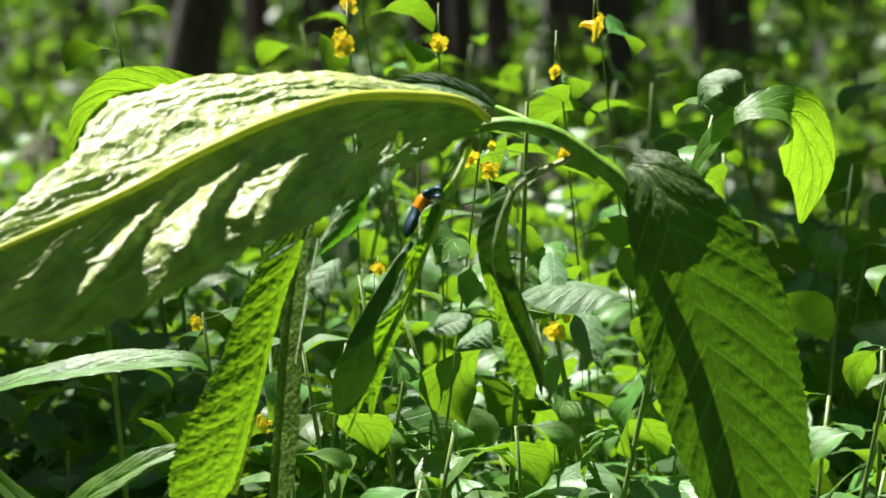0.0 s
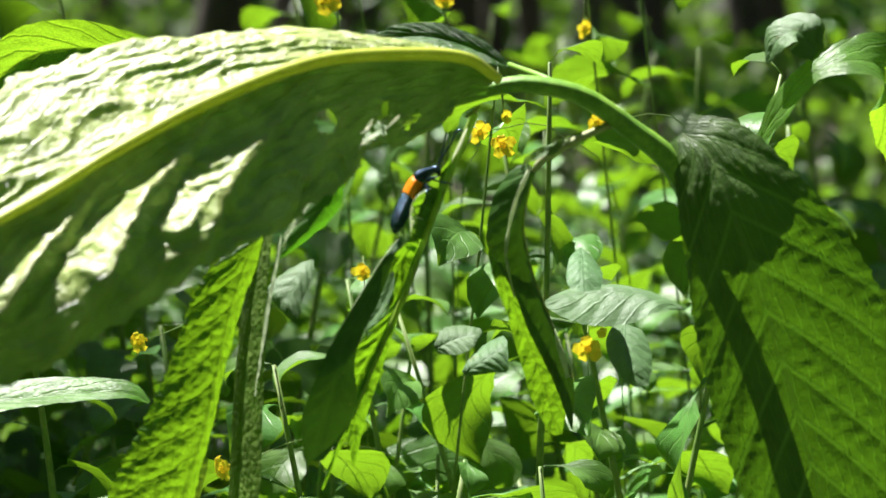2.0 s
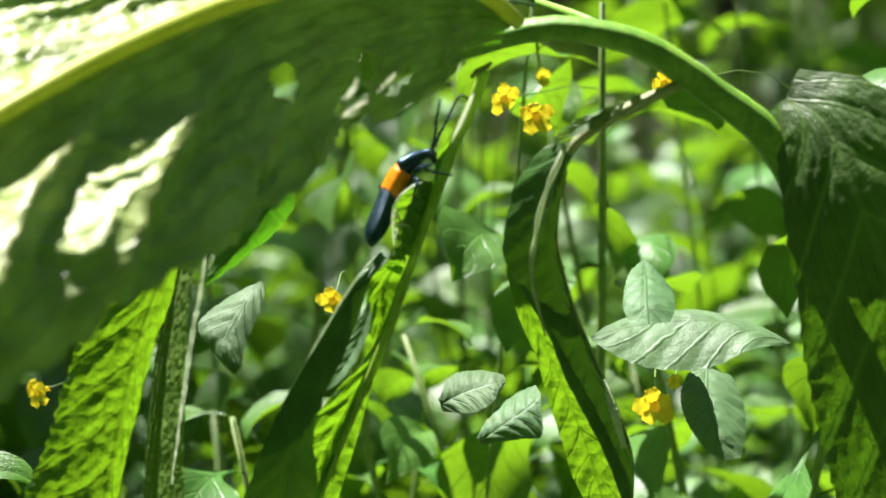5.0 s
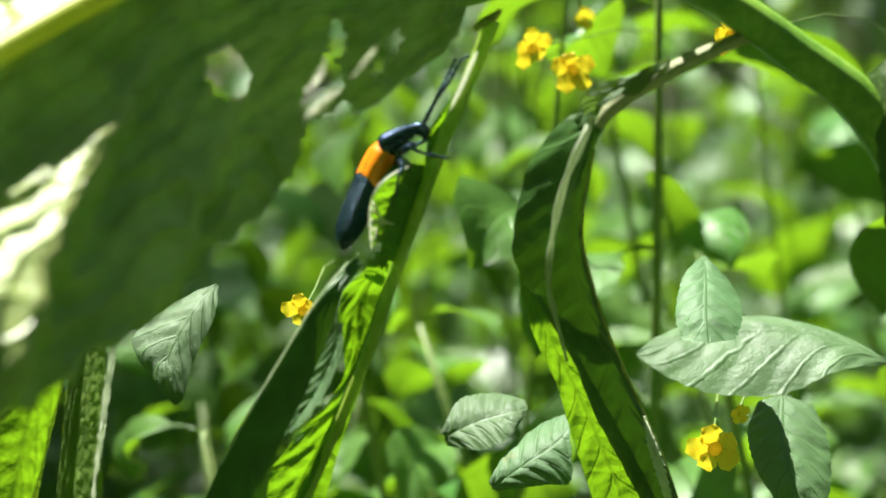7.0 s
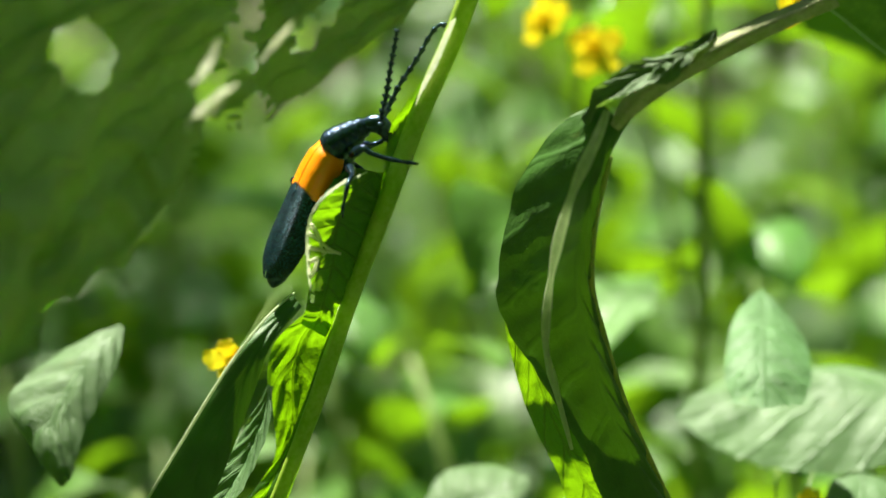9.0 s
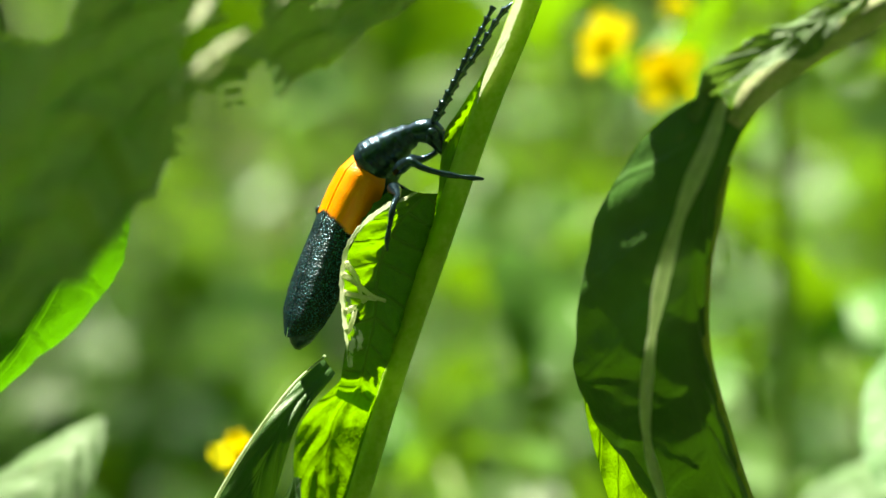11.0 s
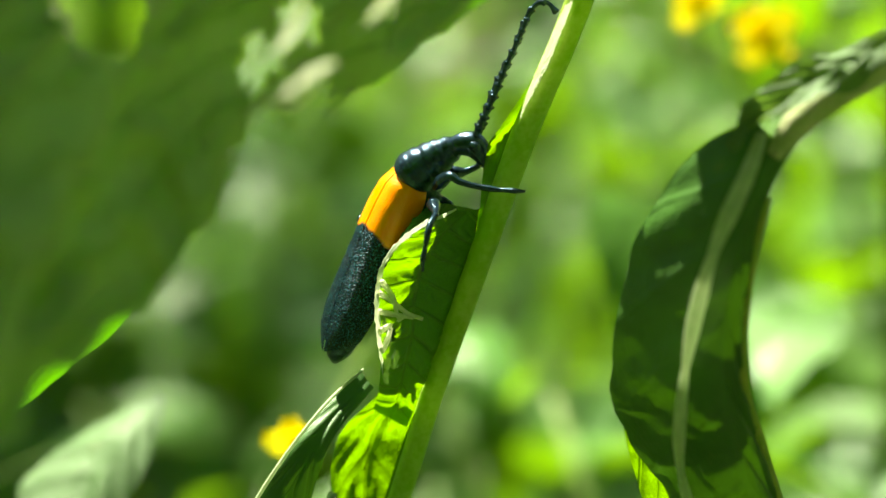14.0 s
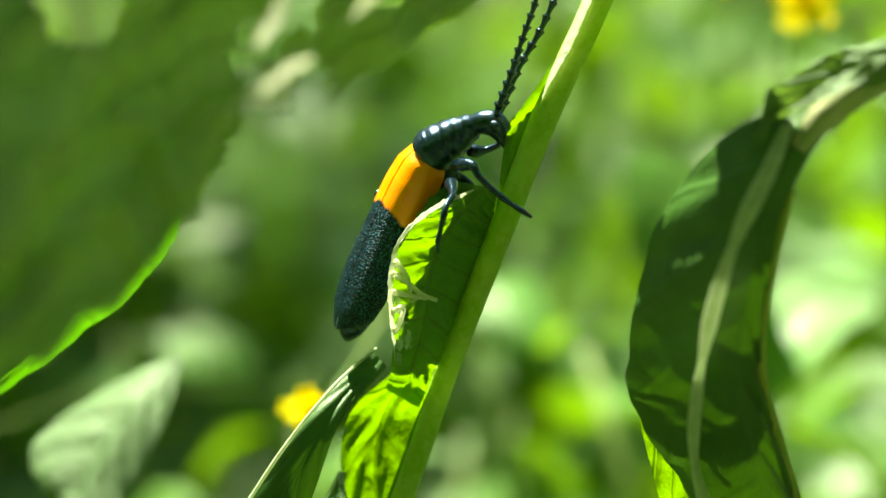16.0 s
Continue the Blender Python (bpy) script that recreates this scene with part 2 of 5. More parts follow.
BLACK = plain_material("beetle_black", (0.008, 0.018, 0.030), (0.030, 0.070, 0.110), 2200.0, rough=0.2, relief=0.3, distance=0.0002, metal=0.7, coat=0.25)


def elytron_material():
    """Orange front third with a wavy border, then blue-black with a fine pitted grain."""
    mat, nt, out = nodes_of("elytron_shell")
    tc = nt.nodes.new("ShaderNodeTexCoord")
    sep = nt.nodes.new("ShaderNodeSeparateXYZ")
    nt.links.new(tc.outputs["Object"], sep.inputs[0])
    wob = noise_node(nt, 700.0, 2.0)
    ay = math_node(nt, "ABSOLUTE", sep.outputs[1])
    edge = math_node(nt, "ADD", math_node(nt, "MULTIPLY_ADD", wob, 0.0012, sep.outputs[0]), math_node(nt, "MULTIPLY", ay, 0.35))
    front = remap(nt, edge, -0.0052, -0.0048, 0.0, 1.0)
    orange = mix_col(nt, remap(nt, noise_node(nt, 500.0), 0.35, 0.7, 0.0, 1.0), (0.95, 0.24, 0.0), (0.9, 0.29, 0.001))
    blue = mix_col(nt, remap(nt, noise_node(nt, 7000.0, 2.0), 0.45, 0.78, 0.0, 1.0), (0.003, 0.010, 0.020), (0.03, 0.17, 0.22))
    col = mix_col(nt, front, blue, orange)
    vor = nt.nodes.new("ShaderNodeTexVoronoi")
    vor.inputs["Scale"].default_value = 5500.0
    nt.links.new(tc.outputs["Object"], vor.inputs["Vector"])
    bump = nt.nodes.new("ShaderNodeBump")
    bump.inputs["Distance"].default_value = 0.00014
    nt.links.new(remap(nt, front, 0.0, 1.0, 1.0, 0.12), bump.inputs["Strength"])
    nt.links.new(vor.outputs["Distance"], bump.inputs["Height"])
    pr = nt.nodes.new("ShaderNodeBsdfPrincipled")
    pr.inputs["Roughness"].default_value = 0.27
    pr.inputs["Specular IOR Level"].default_value = 0.5
    nt.links.new(remap(nt, front, 0.0, 1.0, 0.6, 0.0), pr.inputs["Metallic"])
    nt.links.new(col, pr.inputs["Base Color"])
    nt.links.new(bump.outputs[0], pr.inputs["Normal"])
    nt.links.new(pr.outputs[0], out.inputs[0])
    return mat


SHELL = elytron_material()


# ---- mesh helpers ----
def mesh_ob(name, verts, faces, mat, parent=None, label="", uvs=None, origin=None, smooth=True):
    me = bpy.data.meshes.new(name)
    verts = np.asarray(verts, float)
    if origin is not None:
        verts = verts - np.asarray(origin, float)
    me.from_pydata(verts.tolist(), [], faces)
    if uvs is not None:
        lay = me.uv_layers.new(name="UVMap")
        idx = np.empty(len(me.loops), int)
        me.loops.foreach_get("vertex_index", idx)
        lay.data.foreach_set("uv", np.asarray(uvs, float)[idx].ravel())
    if smooth:
        me.polygons.foreach_set("use_smooth", [True] * len(me.polygons))
    me.materials.append(mat)
    me.update()
    ob = new(name, me)
    if parent is not None:
        ob.parent = parent
    if origin is not None:
        ob.location = origin
    if label:
        tagged(ob, label)
    return ob


def spline(pts, n):
    """Evenly spaced points on a smooth curve through pts, and their place among the control points."""
    p = np.asarray(pts, float)
    q = np.vstack([2 * p[0] - p[1], p, 2 * p[-1] - p[-2]])
    k = np.linspace(0, len(p) - 1, 40 * (len(p) - 1) + 1)
    i = np.minimum(k.astype(int), len(p) - 2)
    f = (k - i)[:, None]
    a, b, c, d = q[i], q[i + 1], q[i + 2], q[i + 3]
    x = 0.5 * (2 * b + (c - a) * f + (2 * a - 5 * b + 4 * c - d) * f ** 2 + (3 * b - a - 3 * c + d) * f ** 3)
    s = np.r_[0, np.cumsum(np.linalg.norm(np.diff(x, axis=0), axis=1))]
    t = np.linspace(0, s[-1], n + 1)
    return np.stack([np.interp(t, s, x[:, j]) for j in range(3)], 1), np.interp(t, s, k), s[-1]


def unit(a):
    return a / (np.linalg.norm(a, axis=-1, keepdims=True) + 1e-12)


def frames_along(x, facing, k):
    t = unit(np.gradient(x, axis=0))
    fc = np.asarray(facing, float)
    if fc.ndim == 1:
        nrm = np.repeat(fc[None], len(x), 0)
    else:
        nrm = np.stack([np.interp(k, np.arange(len(fc)), fc[:, j]) for j in range(3)], 1)
    nrm = unit(nrm - (nrm * t).sum(1, keepdims=True) * t)
    return t, nrm, np.cross(t, nrm)


def tube(name, pts, radii, mat, parent=None, label="", n=40, sides=10, origin=None, ridge=0.0, knob=0.0):
    """A round, tapering stalk along a curve; ridge gives it lengthwise ribs."""
    x, k, ln = spline(pts, n)
    r = np.interp(k, np.arange(len(radii)), radii) if len(radii) == len(pts) else np.interp(np.linspace(0, 1, n + 1), np.linspace(0, 1, len(radii)), radii)
    ref = np.array((0.31, -0.9, 0.3))
    t, a, b = frames_along(x, ref, k)
    th = np.linspace(0, 2 * np.pi, sides, endpoint=False)
    rr = r[:, None] * (1 + ridge * np.cos(th * 5))[None]
    if knob:
        rr = rr * (1 + knob * np.sin(np.linspace(0, 60, n + 1)) ** 8)[:, None]
    v = x[:, None] + rr[..., None] * (np.cos(th)[None, :, None] * a[:, None] + np.sin(th)[None, :, None] * b[:, None])
    verts = np.vstack([v.reshape(-1, 3), x[:1], x[-1:]])
    faces = []
    for i in range(n):
        for j in range(sides):
            j2 = (j + 1) % sides
            faces.append((i * sides + j, i * sides + j2, (i + 1) * sides + j2, (i + 1) * sides + j))
    e0, e1 = (n + 1) * sides, (n + 1) * sides + 1
    for j in range(sides):
        faces.append((e0, (j + 1) % sides, j))
        faces.append((e1, n * sides + j, n * sides + (j + 1) % sides))
    return mesh_ob(name, verts, faces, mat, parent, label, origin=origin)


def blade(name, pts, wa, wb, facing, mat, parent=None, label="", fa=0.0, fb=0.0, ca=0.0, cb=0.0, n=90, m=12, pairs=10, slope=0.28,
          quilt=0.0006, teeth=34, tooth=0.05, ragged=0.0, holes=(), wave=0.0, origin=None, seed=1, swell=0.0, crumple=0.0002, saw=0.0, ladder=0.0, rung=0.006, offset=0.0, up_saw=1.0):
    """A leaf blade along its midrib: half widths on either side, the fold and the curl of each half, puckered between the side veins."""
    x, k, ln = spline(pts, n)
    t, nrm, side = frames_along(x, facing, k)
    s = np.linspace(0, 1, n + 1)
    rng = np.random.RandomState(seed)
    v = np.linspace(-1, 1, 2 * m + 1)
    verts = np.zeros((n + 1, 2 * m + 1, 3))
    ctrl = np.arange(len(pts))

    def per(val):
        return np.interp(k, ctrl, val) if np.ndim(val) else np.full(n + 1, float(val))
    ph = rng.rand(8) * 6.28
    for sign, w, f, c in ((1, wa, fa, ca), (-1, wb, fb, cb)):
        wid = per(w)
        wid = wid * (1 + tooth * (np.abs(((s * teeth + ph[0]) % 1) - 0.35) - 0.3)
                     + ragged * (np.sin(s * 61 + ph[1]) + np.sin(s * 97 + ph[2]) + np.sin(s * 167 + ph[3])) * 0.33)
        ang = np.radians(per(f))
        cur = np.radians(per(c))
        cols = [m + sign * j for j in range(m + 1)]
        pos = x.copy()
        verts[:, m] = x
        for j in range(1, m + 1):
            vv = j / m
            al = ang + cur * (vv - 0.5 / m)
            if sign < 0:
                al = al + np.radians(per(swell)) * float(np.interp(vv, [0, 0.10, 0.34, 0.62, 0.8, 1], [0, 0, 1, 1, -0.35, -0.35]))
            d = np.cos(al)[:, None] * side * sign + np.sin(al)[:, None] * nrm
            up = -np.sin(al)[:, None] * side * sign + np.cos(al)[:, None] * nrm
            pos = pos + d * (wid / m)[:, None]
            phase = pairs * (s - slope * vv) - offset
            dv = np.abs((phase + 20.5) % 1 - 0.5) * 2
            q = 1 - np.exp(-(dv / 0.34) ** 2)
            q = q * min(1, vv * 5) * (1 - 0.5 * vv ** 4)
            fine = np.sin(s * ln / 0.0011 + 2 * np.sin(vv * wid / 0.0023 + ph[4])) * np.sin(vv * wid / 0.0009 + ph[5] + 2 * np.sin(s * ln / 0.0031))
            fr = (phase + 20) % 1
            step = np.where(fr < 0.8, 1 - fr / 0.8, (fr - 0.8) / 0.2)
            reach = float(np.interp(vv, [0, 0.08, 0.45, 0.9, 1], [0, 0, 1, 1, 0.7]))
            rp = vv * wid / rung + 0.35 * np.sin(phase * 6.28 + np.floor(phase) * 2.1) + 0.25 * np.sin(s * 70 + ph[3])
            rd = np.abs((rp + 0.5) % 1 - 0.5)
            rung_h = (np.exp(-(rd / 0.16) ** 2) - 0.3) * np.minimum(1, 4 * fr * (1 - fr) + 0.2)
            h = per(saw) * (1.0 if sign < 0 else up_saw) * step * reach + ladder * rung_h * min(1, vv * 6) + quilt * q + crumple * fine * q + wave * np.sin(s * 9 + ph[6]) * vv ** 2 + wave * 0.5 * np.sin(s * 23 + ph[7]) * vv ** 3
            verts[:, cols[j]] = pos + up * h[:, None]
    w2 = 2 * m + 1
    uvs = np.zeros((n + 1, w2, 2))
    uvs[..., 0] = s[:, None]
    uvs[..., 1] = (v * 0.5 + 0.5)[None]
    faces = []
    for i in range(n):
        for j in range(2 * m):
            sc, vc = (i + 0.5) / n, (v[j] + v[j + 1]) / 2
            if any(((sc - a) / ra) ** 2 + ((vc - b) / rb) ** 2 < 1 + rag * math.sin(9 * math.atan2(vc - b, (sc - a) * 3) + a * 40) for a, b, ra, rb, rag in holes):
                continue
            o = i * w2 + j
            faces.append((o, o + 1, o + w2 + 1, o + w2))
    return mesh_ob(name, verts.reshape(-1, 3), faces, mat, parent, label, uvs.reshape(-1, 2), origin)


def sheet(name, rows, mat, parent=None, label="", n=120, m=14, pairs=10, slope=0.15, offset=0.0, quilt=0.0006, ladder=0.0, rung=0.005, crumple=0.0001, arch=0.0, teeth=40, tooth=0.0, ragged=0.0, seed=1, origin=None, holes=()):
    """A leaf blade from stations of (one edge, midrib, other edge), puckered between its side veins and across them."""
    ctrl = np.asarray(rows, float)
    q = np.concatenate([2 * ctrl[:1] - ctrl[1:2], ctrl, 2 * ctrl[-1:] - ctrl[-2:-1]])
    k = np.linspace(0, len(ctrl) - 1, n + 1)
    i = np.minimum(k.astype(int), len(ctrl) - 2)
    f = (k - i)[:, None, None]
    a, b, c, d = q[i], q[i + 1], q[i + 2], q[i + 3]
    x = 0.5 * (2 * b + (c - a) * f + (2 * a - 5 * b + 4 * c - d) * f ** 2 + (3 * b - a - 3 * c + d) * f ** 3)
    mid = x[:, 1]
    run = np.r_[0, np.cumsum(np.linalg.norm(np.diff(mid, axis=0), axis=1))]
    s = run / run[-1]
    rng = np.random.RandomState(seed)
    ph = rng.rand(8) * 6.28
    w2 = 2 * m + 1
    v = np.linspace(-1, 1, w2)
    pos = np.zeros((n + 1, w2, 3))
    wid = np.zeros((n + 1, w2))
    for j, vv in enumerate(v):
        e = x[:, 0] if vv < 0 else x[:, 2]
        side = e - mid
        full = np.linalg.norm(side, axis=1)
        jag = 1 + tooth * (np.abs((s * teeth + ph[0] + (0.4 if vv < 0 else 0)) % 1 - 0.35) - 0.3) + ragged * (np.sin(s * 61 + ph[1]) + np.sin(s * 97 + ph[2]) + np.sin(s * 167 + ph[3])) * 0.33
        pos[:, j] = mid + side * (abs(vv) * (1 + (jag - 1) * abs(vv)))[:, None]
        wid[:, j] = full
    nrm = unit(np.cross(np.gradient(pos, axis=0), np.gradient(pos, axis=1)))
    if nrm[..., 1].mean() > 0:
        nrm = -nrm
    av, sv = np.abs(v)[None], s[:, None]
    phase = pairs * (sv - slope * av) - offset
    fr = (phase + 20) % 1
    dv = np.abs(fr - 0.5) * 2
    dv = 1 - dv
    puff = (1 - np.exp(-(dv / 0.34) ** 2)) * np.minimum(1, av * 5) * (1 - 0.5 * av ** 4)
    rp = av * wid / rung + 0.35 * np.sin(phase * 6.28 + np.floor(phase) * 2.1) + 0.25 * np.sin(sv * 70 + ph[3])
    rd = np.abs((rp + 0.5) % 1 - 0.5)
    cross = (1 - np.exp(-(rd / 0.2) ** 2)) * np.minimum(1, 4 * fr * (1 - fr) + 0.1) * np.minimum(1, av * 6)
    fine = np.sin(sv * run[-1] / 0.0011 + 2 * np.sin(av * wid / 0.0023 + ph[4])) * np.sin(av * wid / 0.0009 + ph[5] + 2 * np.sin(sv * run[-1] / 0.0031))
    ends = np.minimum(1, np.minimum(sv, 1 - sv) * 8)
    h = quilt * puff * ends + ladder * cross * puff * ends + crumple * fine * puff + arch * wid * 4 * av * (1 - av)
    pos = pos + nrm * h[..., None]
    uvs = np.stack(np.broadcast_arrays(sv, (v * 0.5 + 0.5)[None]), -1).reshape(-1, 2)
    faces = []
    for r in range(n):
        for j in range(2 * m):
            sc, vc = (s[r] + s[r + 1]) / 2, (v[j] + v[j + 1]) / 2
            if not any(((sc - a) / ra) ** 2 + ((vc - b) / rb) ** 2 < 1 + 0.5 * math.sin(7 * math.atan2(vc - b, (sc - a) * 3) + a * 40) for a, b, ra, rb in holes):
                faces.append((r * w2 + j, r * w2 + j + 1, (r + 1) * w2 + j + 1, (r + 1) * w2 + j))
    return mesh_ob(name, pos.reshape(-1, 3), faces, mat, parent, label, uvs, origin)


def thing(name, label, category, at=(0, 0, 0), group="", kind=""):
    ob = new(name)
    ob.location = at
    ob.empty_display_size = 0.01
    return tagged(ob, label, category, group, kind)


# ---- ground ----
def ground_sheet():
    xs = np.r_[-120, -60, -30, -15, np.linspace(-8, 8, 33), 15, 30, 60, 120]
    ys = np.r_[-60, -30, -12, -6, np.linspace(-3, 30, 67), 45, 70, 120, 200]
    v, f = [], []
    for y in ys:
        for x in xs:
            v.append((x, y, 0.05 * noise.noise((x * 0.6, y * 0.6, 0)) + 0.02 * noise.noise((x * 3, y * 3, 4)) - 0.05))
    w = len(xs)
    for j in range(len(ys) - 1):
        for i in range(w - 1):
            f.append((j * w + i, j * w + i + 1, (j + 1) * w + i + 1, (j + 1) * w + i))
    return tagged(mesh_ob("ground", v, f, SOIL), "dark woodland soil with leaf litter under the herbs", "ground", kind="structure")


ground_sheet()

# ---- the drooping plant ----
plant = thing("drooping_plant", "tall herb with an arching green stem and wilted, insect-eaten leaves", "plant", (0.16, 0.03, -0.04))
plant_inv = Matrix.Translation((-0.16, -0.03, 0.04))


def on_plant(ob):
    ob.parent = plant
    ob.matrix_parent_inverse = plant_inv
    return ob


stem = on_plant(tube("stem", [(0.16, 0.03, -0.05), (0.155, 0.03, 0.3), (0.14, 0.026, 0.55)] + [(0.1193, 0.012, 0.6651), (0.1055, 0.008, 0.7096), (0.0971, 0.0085, 0.7401), (0.0901, 0.0095, 0.7661), (0.0831, 0.0105, 0.7878), (0.0774, 0.01, 0.7997), (0.0714, 0.008, 0.8069), (0.0642, 0.006, 0.8122)] + [(0.0560, 0.0020, 0.8186), (0.0467, 0.0000, 0.8241), (0.0326, 0.0000, 0.8271), (0.0226, -0.0010, 0.8262), (0.0106, -0.0040, 0.8227), (-0.0043, -0.0080, 0.8196)],
             [0.006, 0.0055, 0.005, 0.0045, 0.0043, 0.0042, 0.0041, 0.0040, 0.0037, 0.0034, 0.0032, 0.0030, 0.0028, 0.0026, 0.0023, 0.0019, 0.0016], STEM, n=180, sides=14, ridge=0.10))

on_plant(tube("leaf_scar", [(0.0139, -0.0040, 0.8178), (0.0153, -0.0040, 0.8189), (0.0168, -0.0030, 0.8196), (0.0180, -0.0020, 0.8207)], [0.0004, 0.0006, 0.0006, 0.0003], BROWN, n=24, sides=9, ridge=0.25, label="brown scarred leaf joint"))

# the large leaf that hangs over, pale underside to the front
BIG_BASE = (0.0230, -0.0060, 0.8295)
big_leaf = on_plant(blade("leaf", [(0.0230, -0.0060, 0.8295), (0.0126, -0.0100, 0.8355), (-0.0071, -0.0160, 0.8376), (-0.0343, -0.0240, 0.8366), (-0.0649, -0.0340, 0.8276), (-0.0930, -0.0440, 0.8158), (-0.1202, -0.0560, 0.8026), (-0.1593, -0.0720, 0.7865), (-0.2101, -0.0950, 0.7671)],
                 [0.003, 0.009, 0.018, 0.028, 0.043, 0.053, 0.031, 0.014, 0.003], [0.006, 0.0165, 0.0262, 0.0350, 0.0405, 0.0425, 0.043, 0.038, 0.006],
                 (0, -1, 0.1), LEAF_UNDER, label="large pale leaf underside with a hole", fa=[-58, -58, -54, -47, -42, -39, -38, -38, -38], ca=-28, fb=[0, 0, 0, 4, 8, 8, 8, 6, 0], cb=-6, n=420, m=56, pairs=6.6, slope=0.34, offset=0.25, quilt=-0.0008, crumple=0.0002,
                 saw=[0, 0, 0, 0.001, 0.005, 0.006, 0.006, 0.003, 0], up_saw=0.6, ladder=0.0011, rung=0.007, swell=[0, 0, 0, 0, 12, 35, 34, 0, 0],
                 holes=((0.243, -0.49, 0.017, 0.10, 0.10), (0.180, -0.97, 0.014, 0.09, 0.5), (0.155, -0.95, 0.010, 0.08, 0.5), (0.176, -0.78, 0.008, 0.06, 0.5), (0.160, -0.71, 0.008, 0.09, 0.5), (0.150, -0.58, 0.006, 0.10, 0.5), (0.125, -0.78, 0.007, 0.07, 0.5), (0.112, -0.74, 0.007, 0.07, 0.5)), ragged=0.02, origin=BIG_BASE))
BIG_INV = Matrix.Translation([-c for c in BIG_BASE])
tube("midrib", [(0.0238, -0.0060, 0.8287), (0.0126, -0.0115, 0.8355), (-0.0071, -0.0175, 0.8376), (-0.0342, -0.0255, 0.8366), (-0.0648, -0.0355, 0.8277), (-0.0928, -0.0455, 0.8158), (-0.1200, -0.0575, 0.8026), (-0.1590, -0.0735, 0.7866), (-0.2097, -0.0965, 0.7672)],
     [0.0016, 0.0018, 0.0019, 0.0019, 0.0018, 0.0017, 0.0015, 0.0010, 0.0004], MIDRIB, big_leaf, "thick yellow midrib", n=80).matrix_parent_inverse = BIG_INV
# torn, pale remnants curling forward on its edge, laid out with the leaf turned; sunlit white in their colour
TURNED = Matrix.Translation(BIG_BASE) @ pose(0, 0, 0, 4.0, -1.2, 33.0) @ BIG_INV
TO_LEAF = TURNED.inverted()
for n_scrap, (scrap, half) in enumerate((([(-0.0018, -0.054, 0.8085), (-0.0009, -0.055, 0.81), (0.0009, -0.056, 0.8113), (0.0028, -0.056, 0.8122), (0.0043, -0.055, 0.813)], 0.0011), ([(-0.0011, -0.054, 0.8134), (0.0005, -0.055, 0.8141), (0.0015, -0.054, 0.8155), (0.0022, -0.053, 0.8173)], 0.0008), ([(0.0045, -0.049, 0.8145), (0.0063, -0.049, 0.816), (0.0072, -0.048, 0.8171), (0.008, -0.047, 0.8182)], 0.0005), ([(-0.0014, -0.055, 0.8096), (0.0003, -0.056, 0.8106), (0.0016, -0.056, 0.8104), (0.0032, -0.056, 0.8115)], 0.0007))):
    half_widths = list(np.interp(np.linspace(0, 1, len(scrap)), [0, 0.35, 0.7, 1], [0.3, 1, 0.85, 0.2]) * half)
    blade("leaf_scrap", [tuple(TO_LEAF @ Vector(p)) for p in scrap], half_widths, half_widths, (-0.5, -0.5, 1.0), SCRAP, big_leaf, "frayed pale leaf remnant", fa=10, fb=-15, n=70, m=9, pairs=5, ragged=0.5, quilt=0.0002, crumple=0.0002,
          holes=((0.3, 0.5, 0.05, 0.25, 0.5), (0.62, -0.4, 0.06, 0.25, 0.5), (0.5, 0.2, 0.03, 0.2, 0.5), (0.78, 0.4, 0.04, 0.3, 0.5), (0.15, -0.4, 0.04, 0.3, 0.5)), seed=n_scrap + 4).matrix_parent_inverse = BIG_INV

on_plant(blade("leaf", [(-0.0813, 0.0600, 0.8372), (-0.1068, 0.0600, 0.8397), (-0.1232, 0.0550, 0.8373), (-0.1343, 0.0500, 0.8279), (-0.1415, 0.0450, 0.8112)], [0.004, 0.009, 0.010, 0.008, 0.001], [0.006, 0.012, 0.013, 0.009, 0.001], (0.25, -0.75, 0.0), LEAF_GLOW, fa=10, fb=20, quilt=0.0005, n=50, m=8))

# hanging leaf, back-lit
HANG = [
    ((-0.0487, -0.004, 0.7833), (-0.0477, -0.004, 0.7835), (-0.0462, -0.003, 0.7832)),
    ((-0.0578, -0.006, 0.7777), (-0.0511, -0.005, 0.776), (-0.0486, -0.001, 0.7745)),
    ((-0.0656, -0.007, 0.7694), (-0.0547, -0.006, 0.7662), (-0.0527, -0.001, 0.7643)),
    ((-0.0701, -0.008, 0.7578), (-0.0578, -0.007, 0.7546), (-0.0562, -0.001, 0.7525)),
    ((-0.0747, -0.008, 0.7447), (-0.0606, -0.008, 0.7416), (-0.0597, -0.001, 0.74)),
    ((-0.0813, -0.008, 0.7315), (-0.0636, -0.009, 0.7285), (-0.0628, -0.002, 0.7268)),
    ((-0.089, -0.008, 0.7169), (-0.0677, -0.008, 0.7152), (-0.0666, -0.002, 0.7134)),
    ((-0.0956, -0.006, 0.7018), (-0.0726, -0.007, 0.7003), (-0.0705, -0.001, 0.6984)),
    ((-0.0978, -0.004, 0.6865), (-0.0793, -0.004, 0.6849), (-0.0762, 0.0, 0.684)),
    ((-0.0902, 0.0, 0.6691), (-0.0899, 0.0, 0.6688), (-0.0893, 0.0, 0.6691)),
]
on_plant(sheet("leaf", HANG, LEAF_TOP, label="back-lit yellow-green hanging leaf", n=220, m=22, pairs=11, slope=0.13, quilt=0.0003, ladder=0.0003, rung=0.0040, crumple=0.00015, arch=0.06, teeth=40, tooth=0.08))
